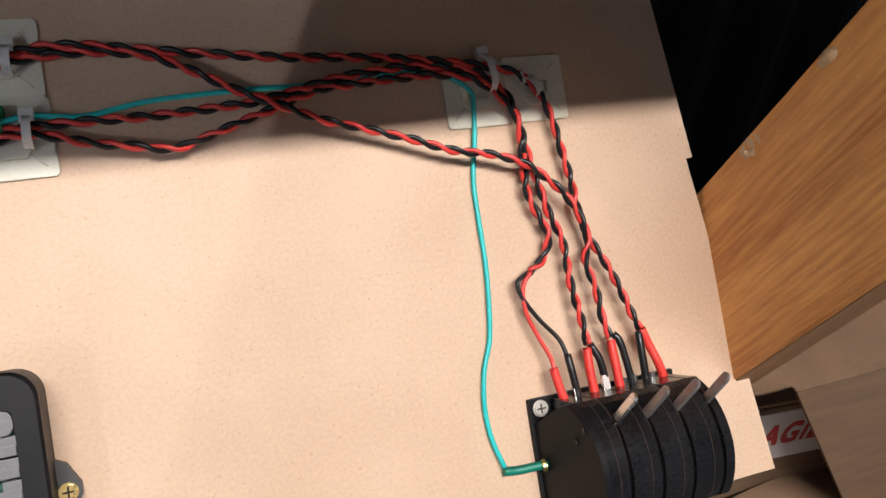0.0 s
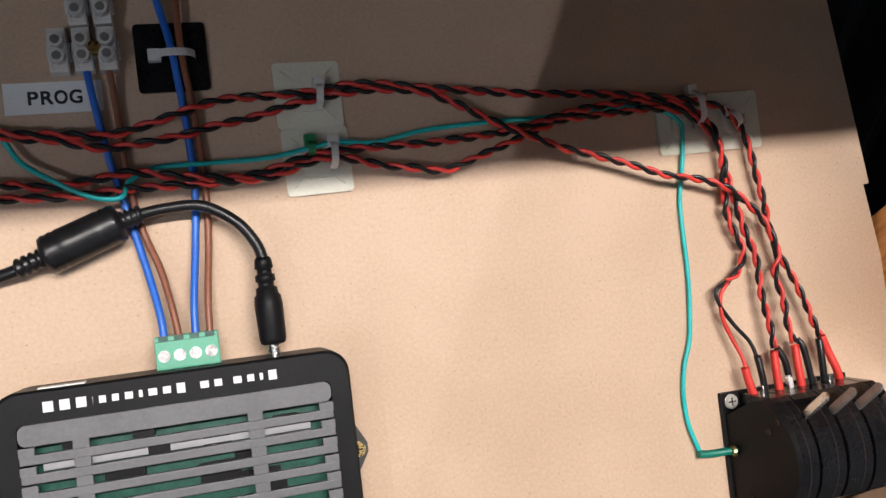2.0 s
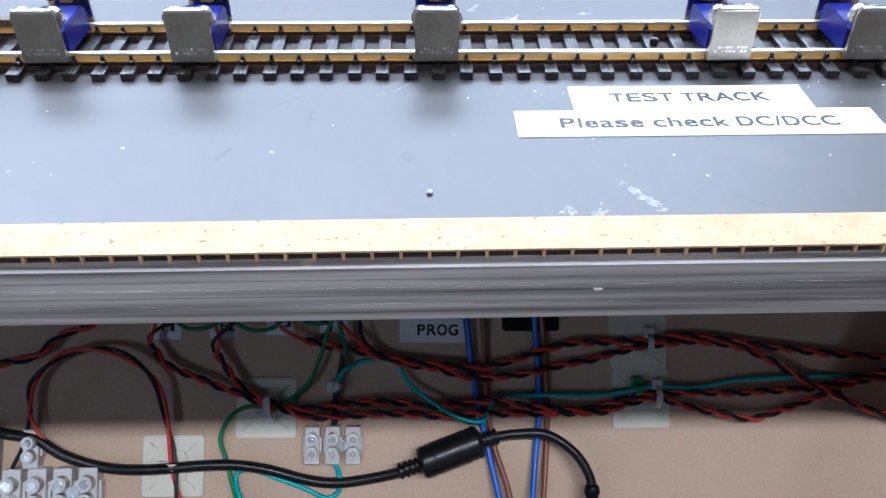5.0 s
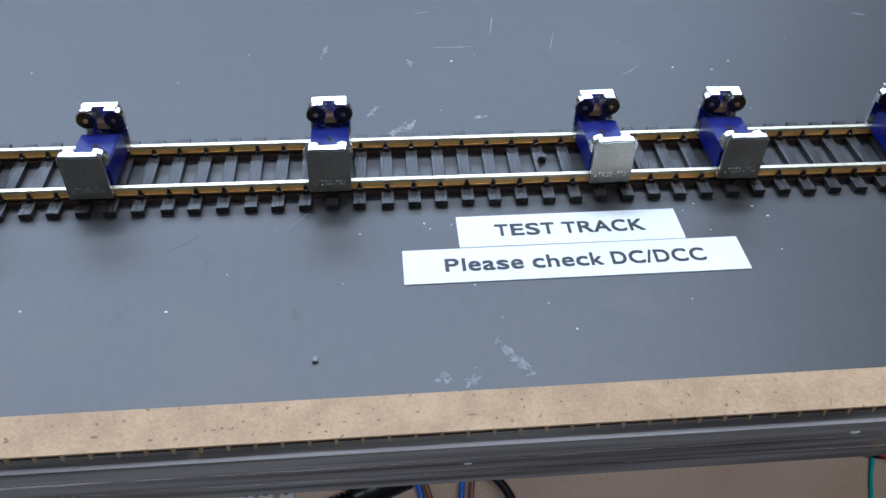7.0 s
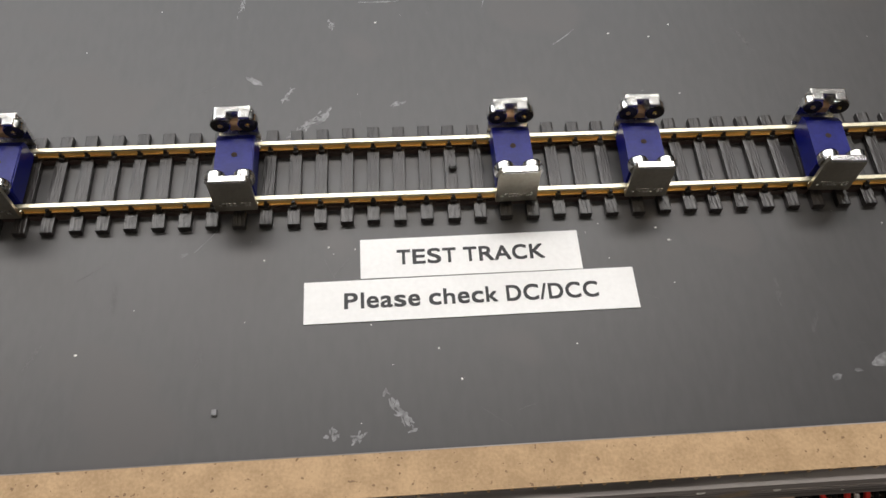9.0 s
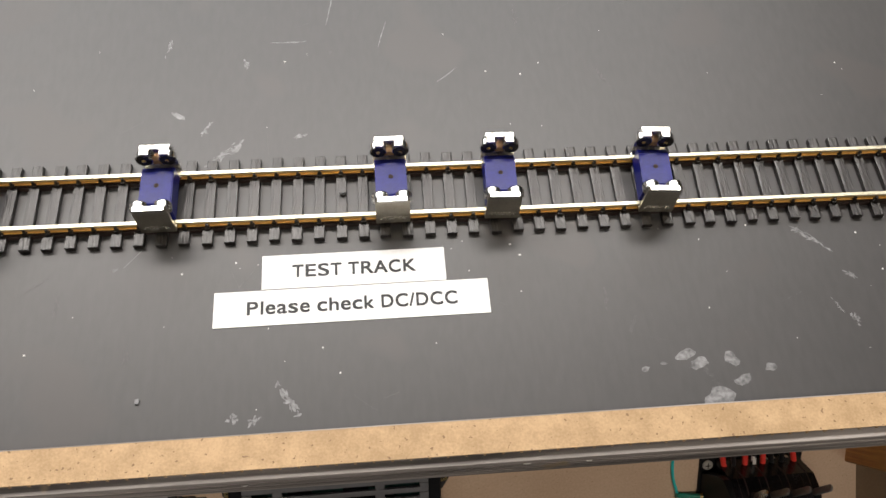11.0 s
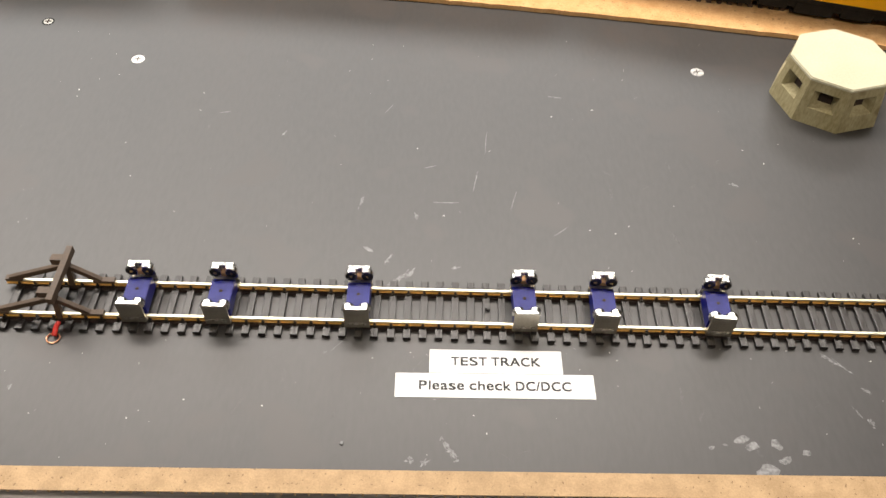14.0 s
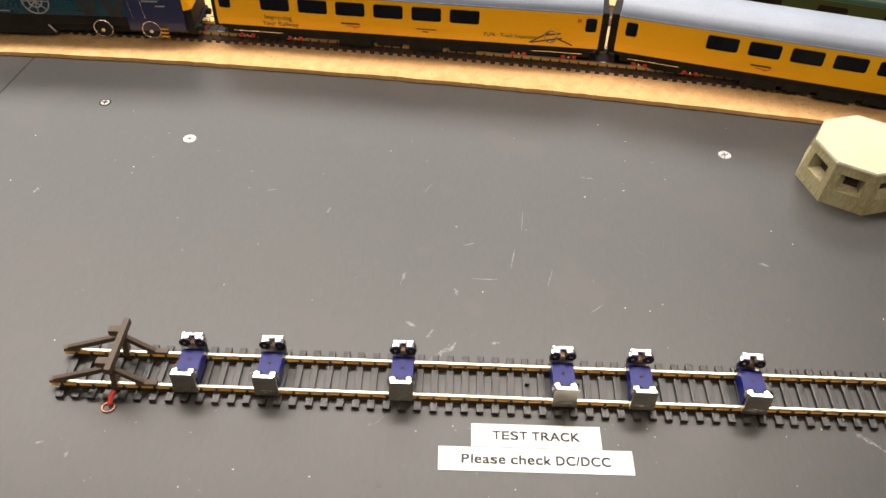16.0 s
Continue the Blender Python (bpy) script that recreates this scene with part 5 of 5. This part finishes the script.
for pts, mt in (([(-102, 45, 5), (-100, 28, 4), (-98, 14, 3), (-95.5, 2, 2.5), (-92, -14, 3), (-88.5, -30, 6), (-86, -44, 10), (-85.5, -54, 11)], BLUE_W), ([(-94.5, 45, 5), (-93.5, 28, 3), (-93, 14, 3), (-92, 2, 2.5), (-89, -14, 3), (-84.5, -28, 6), (-81.5, -44, 10), (-80.5, -54, 11)], BROWN_W),
                ([(-77.5, 77, 5), (-76, 66, 5), (-73.5, 54, 5.5), (-72, 40, 5), (-70.5, 20, 3.5), (-70.2, 0, 3), (-72, -19, 4), (-74.5, -40, 9), (-75.3, -54, 11)], BLUE_W), ([(-69.5, 77, 5), (-70, 60, 5), (-69.5, 46, 5), (-67.5, 25, 3.5), (-66.5, 0, 3), (-67.5, -19, 4), (-69.8, -40, 9), (-70.3, -54, 11)], BROWN_W)):
    single("mains_flex_core", pts, 1.35 if mt is BLUE_W else 1.25, mt, ("blue" if mt is BLUE_W else "brown") + " insulated wire leading down to the green connector")

# droppers gather into three bundles on their way up behind the table edge
BUNDLES = ((-229.0, (RED, GREEN_W, WIRE_BLACK), 0), (-196.0, (RED, GREEN_W, WIRE_BLACK), 3), (-190.5, (RED, GREEN_W, WIRE_BLACK), 6), (-164.0, (RED, GREEN_W, WIRE_BLACK), 9))
for ut, colours, first_pole in BUNDLES:
    for k, mt in enumerate(colours):
        i = first_pole + k
        u0, v0, du = -233 + 7.75 * i, 61.5 + 0.42 * i, (-1.5, 0.3, 1.9)[k]
        high = (24, 30, 33)[k] + (4 if first_pole == 9 else 0)
        single("dropper_wire", [(u0, v0 - 1, 5), (u0 + 0.3, v0 + 7, 8), (u0 * 0.72 + ut * 0.28, v0 + 15, 9), (ut + du * 1.6 + (u0 - ut) * 0.12, v0 + high - 5, 10 + k), (ut + du, v0 + high + 6, 10 + k), (ut + du * 0.8, v0 + 62, 11 + k), (ut + du, 160, 12 + k)], 0.95, mt,
               {RED: "red", GREEN_W: "green", WIRE_BLACK: "black"}[mt] + " dropper wire rising from the terminal strip to the table")
for u0, mt in ((-77.4, BLUE_W), (-69.0, BROWN_W)):
    single("mains_flex_core", [(u0, 106.5, 5), (u0 + 0.6, 112, 6), (u0 * 0.4 - 43.6, 120, 6), (u0 * 0.4 - 43.4, 132, 6), (u0 * 0.4 - 43, 160, 7)], 1.35, mt, ("blue" if mt is BLUE_W else "brown") + " insulated wire rising over a black mount")

# power lead with its ferrite and barrel plug
lead = thing("power_lead", PANEL, "black power lead with a ribbed ferrite sleeve and barrel plug", "power lead")
part("cable", wire([(-340, 18, 6), (-310, 0, 5), (-292, -6, 5), (-278, -8.5, 5.5), (-267, -15, 5.5), (-251, -20, 5), (-233, -21, 6), (-204, -19.3, 5.5), (-186, -21.3, 4), (-168, -26, 3.5), (-154, -27.2, 4), (-135, -24, 6), (-124, -20.5, 8)], 2.3), RUBBER, lead)
part("cable", wire([(-94, -9, 8.5), (-90, -8, 9), (-80, -6.6, 10), (-68, -7, 11), (-57, -14, 12), (-51, -23, 12.5), (-49.6, -30, 12.5)], 2.0), RUBBER, lead)
A, B = Vector((-121.5, -19.3, 8)), Vector((-95, -9.3, 8.5))
prof = [(0.0, 3.2), (0.04, 6.4), (0.1, 7.0), (0.14, 6.6), (0.18, 7.0), (0.22, 6.6), (0.26, 7.0), (0.32, 6.9), (0.68, 6.9), (0.74, 7.0), (0.78, 6.6), (0.82, 7.0), (0.86, 6.6), (0.9, 7.0), (0.96, 6.4), (1.0, 3.2)]
part("ferrite", tube_along(bmesh.new(), [A.lerp(B, t) for t, _ in prof], [q for _, q in prof], 20), RUBBER, lead, "ribbed black ferrite sleeve")
for a, b in (((-130, -22.4, 7), (-121, -19.2, 8)), ((-96, -9.8, 8.5), (-88.5, -7.6, 9))):
    a, b = Vector(a), Vector(b)
    part("strain_relief", tube_along(bmesh.new(), [a.lerp(b, k / 12) for k in range(13)], [3.5 if k % 3 else 2.5 for k in range(13)], 14), RUBBER, lead)
plug = [(-27, 2.4), (-28, 3.0), (-31, 3.3), (-31.4, 2.6), (-33, 2.6), (-33.4, 3.5), (-35.5, 3.6), (-36, 2.8), (-37.5, 2.8), (-38, 3.8), (-40, 3.9), (-41, 4.7), (-44, 5.0), (-56, 4.7), (-57.5, 4.3), (-58, 3.4)]
part("barrel_plug", tube_along(bmesh.new(), [Vector((-49.8 + (v + 27) * -0.02, v, 12.5)) for v, _ in plug], [q for _, q in plug], 18), BLACK, lead, "moulded black plug body")
part("plug_tip", cyl(bmesh.new(), (-49.2, -57.5, 12.5), (-49.2, -63, 12.5), 2.3, 16), SILVER, lead, "bright metal plug barrel", smooth=True)

# ---- the digital control box ----
cx, cy = -82.0, -108.0
ctl = thing("control_box", on(cx, cy, 0), "black digital train control box with grey slatted vents and white lettering", "control box")
case = bmesh.new()
prism(case, rounded(-56.8, 56.8, -45.8, 45.8, 8), 0, 12.6)
part("case", case, BLACK, ctl, "black plastic case")
bez = bmesh.new()
outer, inner = rounded(-57, 57, -46, 46, 8, 6), rounded(-50, 50, -42, 35.6, 2, 6)
rims = [[bez.verts.new((x, y, z)) for x, y in ring] for ring, z in ((outer, 12.6), (outer, 21.6), ([(x * 0.985, y * 0.982) for x, y in outer], 22.6), (inner, 22.6), (inner, 12.6))]
for a, b in zip(rims, rims[1:]):
    for k in range(len(a)):
        bez.faces.new((a[k], a[(k + 1) % len(a)], b[(k + 1) % len(a)], b[k]))
bmesh.ops.recalc_face_normals(bez, faces=bez.faces)
part("bezel", bez, BLACK, ctl, "raised black surround")
part("pcb", box(bmesh.new(), -49.5, 49.5, -41.5, 35.2, 12.7, 14.0), PCB, ctl, "green circuit board glimpsed through the vents")
q = random.Random(6)
for i in range(26):
    gx, gy = q.uniform(-48, 32), q.uniform(-41, 24)
    part("component", box(bmesh.new(), gx, gx + q.uniform(4, 16), gy, gy + q.uniform(2.5, 9), 14.02, 14.0 + q.uniform(1, 5)), BLACK, ctl, "dark component on the circuit board")
part("ribbon_strip", box(bmesh.new(), -44, 42, 19.6, 22.0, 15.5, 18.2, 0.3), GREY_LABEL, ctl, "pale glossy strip under the vents")
part("vent_band", prism(bmesh.new(), rounded(-49.8, 49.8, 28.6, 35.4, 2.5), 20.6, 22.8, bev=0.3), VENT_GREY, ctl, "broad grey band")
for i in range(11):
    y = 24.3 - 6.05 * i
    rib = part("vent_rib", box(bmesh.new(), -49.9, 49.9, y - 1.5, y + 1.5, 20.6, 22.7, 0.3), VENT_GREY, ctl)
    for d in (-1, 1):
        part("rib_tab", box(bmesh.new(), d * 47.8 - 2.6, d * 47.8 + 2.6, y + 1.0, y + 4.0, 20.6, 22.6, 0.3), VENT_GREY, rib)
    part("rib_link", box(bmesh.new(), 21, 26, y + 1.4, y + 4.7, 20.4, 22.3, 0.2), VENT_GREY, rib)
    part("rib_link", box(bmesh.new(), -34, -29, y + 1.4, y + 4.7, 20.4, 22.3, 0.2), VENT_GREY, rib)
x = 32.0
for i, w in enumerate((4.2, 2.6, 3.8, 4.2, 1.5, 4.0, 4.2, None, 4.2, 4.0, 4.2, 2.6, 4.0, 3.6, 3.6, 1.6, 4.6, 4.6, 4.6)):
    if w is None:
        x -= 3.0
        continue
    hgt = 3.3 if i in (0, 8, 16, 17, 18) else 2.3
    part("print_bar", box(bmesh.new(), x - w + 1.5, x, 40.4 - hgt / 2, 40.4 + hgt / 2, 22.55, 22.72), PAPER, ctl, "white printed lettering drawn as a bar")
    x -= w + 0.35
for d in (-1, 1):
    part("mounting_lug", prism(bmesh.new(), [(d * 56, 17), (d * 60, 15), (d * 63.5, 8.5), (d * 63.5, 5), (d * 60, -1), (d * 56, -4)], 0, 3.0), GREY_CASE, ctl, "dark grey fixing lug")
for d in (-1, 1):
    sc = part("lug_screw", cyl(bmesh.new(), (d * 59.6, 6.6, 2.8), (d * 59.6, 6.6, 4.6), 2.9, 18, bev=0.5), BRASS, ctl, "brass pan-head screw", smooth=True)
    xs = box(bmesh.new(), d * 59.6 - 1.7, d * 59.6 + 1.7, 6.3, 6.9, 4.5, 4.65)
    box(xs, d * 59.6 - 0.3, d * 59.6 + 0.3, 4.9, 8.3, 4.5, 4.66)
    part("cross_slot", xs, BURNT_AND_HOLLOW, sc)
part("sticker", box(bmesh.new(), -43, -29, 45.6, 46.4, 14, 20), PAPER, ctl, "white sticker on the edge")

conn = thing("green_connector", on(-78.2, -56.6, 6), "green four-way screw connector plugged into the control box", "connector")
part("housing", box(bmesh.new(), -10.6, 10.6, -5.2, 4.4, 0, 9.0, 0.5), CONN, conn)
part("shoulder", box(bmesh.new(), -10.6, 10.6, 2.4, 6.0, 0, 6.4, 0.4), CONN, conn)
for i in range(4):
    xx = -7.7 + 5.15 * i
    part("clamp_screw", cyl(bmesh.new(), (xx, -0.6, 8.6), (xx, -0.6, 9.7), 2.05, 16, bev=0.25), SILVER, conn, "bright slotted screw", smooth=True)
    part("wire_entry", box(bmesh.new(), xx - 1.6, xx + 1.6, 4.2, 6.06, 5.2, 6.55), PCB, conn)
    part("key_rib", box(bmesh.new(), xx - 0.6, xx + 0.6, -6.6, -5.0, 3, 8.2, 0.2), CONN, conn)

# ---- grey supply modules and the controller at the lower edge ----
def module(u0, u1, v0, v1, h, label):
    cx, cy = (u0 + u1) / 2, (v0 + v1) / 2
    w, l = (u1 - u0) / 2, (v1 - v0) / 2
    t = thing("supply_module", on(cx, cy, 0), label, "electronic module", "grey modules")
    body = bmesh.new()
    prism(body, rounded(-w, w, -l, l, 1.5), 0, h, bev=1.2)
    part("case", body, GREY_CASE, t)
    part("printed_label", box(bmesh.new(), -w + 2.5, w - 4.5, -l + 2, l - 13, h, h + 0.25), GREY_LABEL, t, "pale grey printed label")
    for k in range(7):
        part("label_bar", box(bmesh.new(), -w + 7 + k * 2.0, -w + 8.0 + k * 2.0, -l + 8, -l + 16, h + 0.2, h + 0.32), INK, t)
    part("label_bar", box(bmesh.new(), -2, 9, -l + 20, -l + 21.3, h + 0.2, h + 0.32), INK, t)
    lug = part("mounting_lug", box(bmesh.new(), w - 0.5, w + 5.5, l - 13, l - 1, 0, 2.4, 0.5), GREY_CASE, t)
    part("lug_screw", cyl(bmesh.new(), (w + 2.6, l - 7, 2.2), (w + 2.6, l - 7, 4.0), 2.0, 14, bev=0.4), BRASS, lug, "brass fixing screw", smooth=True)
    lettering("lettering", "Power OUT", 3.4, INK, t, at(w - 13.5, l - 16.5, h + 0.3, 0, 0, 180), "small dark print")
    soc = part("socket", box(bmesh.new(), -w + 11, -w + 20, l - 9.5, l + 0.6, h - 5, h + 0.9, 0.3), GREY_LABEL, t, "pale grey wire plug")
    part("socket_mouth", box(bmesh.new(), -w + 10, -w + 21, l - 12.5, l - 9, h + 0.15, h + 0.5), INK, soc)
    return t


module(-204, -166, -100, -42, 20, "dark grey electronic module with a pale printed label on the panel")
module(-200, -160, -152, -103.5, 20, "second dark grey electronic module lower on the panel")

comb = thing("train_controller", on(-302, -108, 0), "black train controller with a cream printed face on the panel", "controller")
cb = bmesh.new()
prism(cb, rounded(-62, 62, -44, 44, 3), 0, 30, bev=1.5)
part("case", cb, BLACK_GLOSS, comb)
face = part("face_plate", box(bmesh.new(), -58, 48, -41, 41, 30, 31, 0.3), CREAM, comb, "cream printed face plate")
for k in range(3):
    part("stripe", bar((24 + k * 6, 30 + k * 2, 31.1), (45, 12 + k * 7, 31.1), 1.4, 0.25), INK, face)
for k in range(5):
    part("print_bar", box(bmesh.new(), -12 + k * 5.4, -8.2 + k * 5.4, 20, 26, 31, 31.2), INK, face, "dark printed name drawn as a bar")
part("jack_hole", cyl(bmesh.new(), (-3, 8, 30.9), (-3, 8, 31.5), 4, 20), BRASS, face)
part("jack_hole", cyl(bmesh.new(), (-3, 8, 31.0), (-3, 8, 31.6), 2.4, 20), BURNT_AND_HOLLOW, face)
for k in range(3):
    part("print_bar", box(bmesh.new(), 14 + k * 14, 15 + k * 14, -6, 6, 31, 31.2), GREY_LABEL, face)

white = thing("junction_box", on(-309, -24, 0), "pale grey plastic junction box at the panel's edge", "junction box")
part("case", prism(bmesh.new(), rounded(-20, 16, -17, 17, 3), 0, 16, bev=1.5), GREY_LABEL, white)
part("lid", prism(bmesh.new(), rounded(-19, 15, -16, 16, 3), 16, 18, bev=0.8), PAPER, white)

# ---- the bank of lever switches ----
bank = thing("lever_switch_bank", on(0, 0, 0), "black bank of four lever switches screwed to the panel", "lever switches")
part("base_plate", box(bmesh.new(), 133, 197, -151, -104.5, 0, 2.2, 0.5), BLACK, bank)


def dome(r_in=0.0):
    pts = [(-149.5, 0), (-105.5, 0), (-105.5, 17)]
    for a in range(22, 142, 8):
        pts.append((-129 + 25.5 * math.cos(radians(a)), 13.5 + (25.5 - r_in) * math.sin(radians(a))))
    pts.append((-149.5, 22))
    return pts


LEV = Matrix(((0, 0, 1, 0), (1, 0, 0, 0), (0, 1, 0, 0), (0, 0, 0, 1)))
cheek = prism(bmesh.new(), [(-149.5, 0), (-115, 0), (-106.5, 18)] + dome()[3:], 139.5, 141.6, LEV)
for vv in cheek.verts:
    if vv.co.x < 140:
        vv.co.x -= 5.5 * max(0.0, 1 - vv.co.z / 39.5)
part("end_plate", cheek, BLACK, bank, "flat black side cheek")
for i in range(4):
    u0 = 141.8 + 12.7 * i
    unit = part("switch_unit", prism(bmesh.new(), dome(0.8), u0, u0 + 7.6, LEV), BLACK_GLOSS, bank, "curved glossy black lever housing")
    part("housing_rib", prism(bmesh.new(), dome(0.6), u0 + 8.9, u0 + 12.5, LEV), BLACK_GLOSS, unit)
    part("seam", prism(bmesh.new(), dome(0.65), u0 + 3.7, u0 + 3.95, LEV), BURNT_AND_HOLLOW, unit)
    # Near-black floor paints the shade down in the slot.
    part("slot_floor", prism(bmesh.new(), dome(3.0), u0 + 7.6, u0 + 8.9, LEV), BURNT_AND_HOLLOW, unit, "lever slot with its inner shade painted near black")
    tip = Vector((u0 + 13.0, -103.5, 41.0))
    root = Vector((u0 + 8.4, -113, 31))
    d = (tip - root).normalized()
    lv = bmesh.new()
    mm = Matrix.Translation((root + tip) / 2) @ d.to_track_quat("Y", "X").to_matrix().to_4x4()
    prism(lv, rounded(-2.0, 2.0, -(tip - root).length / 2, (tip - root).length / 2, 1.7), -0.6, 0.6, mm, 0.2)
    part("lever", lv, SILVER if i == 0 else DARK_STEEL, unit, "flat steel lever thrown back")
    for d2 in (3.0, 7.6):
        part("solder_tag", box(bmesh.new(), u0 + d2 - 0.9, u0 + d2 + 0.9, -106.5, -102.5, 7.5, 10, 0.2), SILVER, unit)
for pv, ph in ((-113.5, 31), (-117.5, 26), (-146, 12)):
    part("rivet_hole", cyl(bmesh.new(), (138.9 - 5.5 * (1 - ph / 39.5), pv, ph), (139.4 - 5.5 * (1 - ph / 39.5), pv, ph), 1.2, 12), BURNT_AND_HOLLOW, bank)
hd = part("fixing_screw", cyl(bmesh.new(), (137.2, -108.3, 2), (137.2, -108.3, 4.0), 3.1, 18, bev=0.6), GALV, bank, "bright cross-head screw", smooth=True)
xs = box(bmesh.new(), 135.4, 139.0, -108.6, -108.0, 3.9, 4.06)
box(xs, 136.9, 137.5, -110.1, -106.5, 3.9, 4.07)
part("cross_slot", xs, BURNT_AND_HOLLOW, hd)
part("eyelet", cyl(bmesh.new(), (133.2, -128.2, 5.6), (134.6, -128.1, 6.0), 2.4, 16), BRASS, bank, "brass eyelet")

for pu, pv in ((229.5, -95), (232.5, -112)):
    solid("pin_hole", cyl(bmesh.new(), (0, 0, -0.3), (0, 0, 0.25), 1.2, 10), MDF_EDGE, on(pu, pv), "small raised pin hole in the fibreboard", "pin hole")
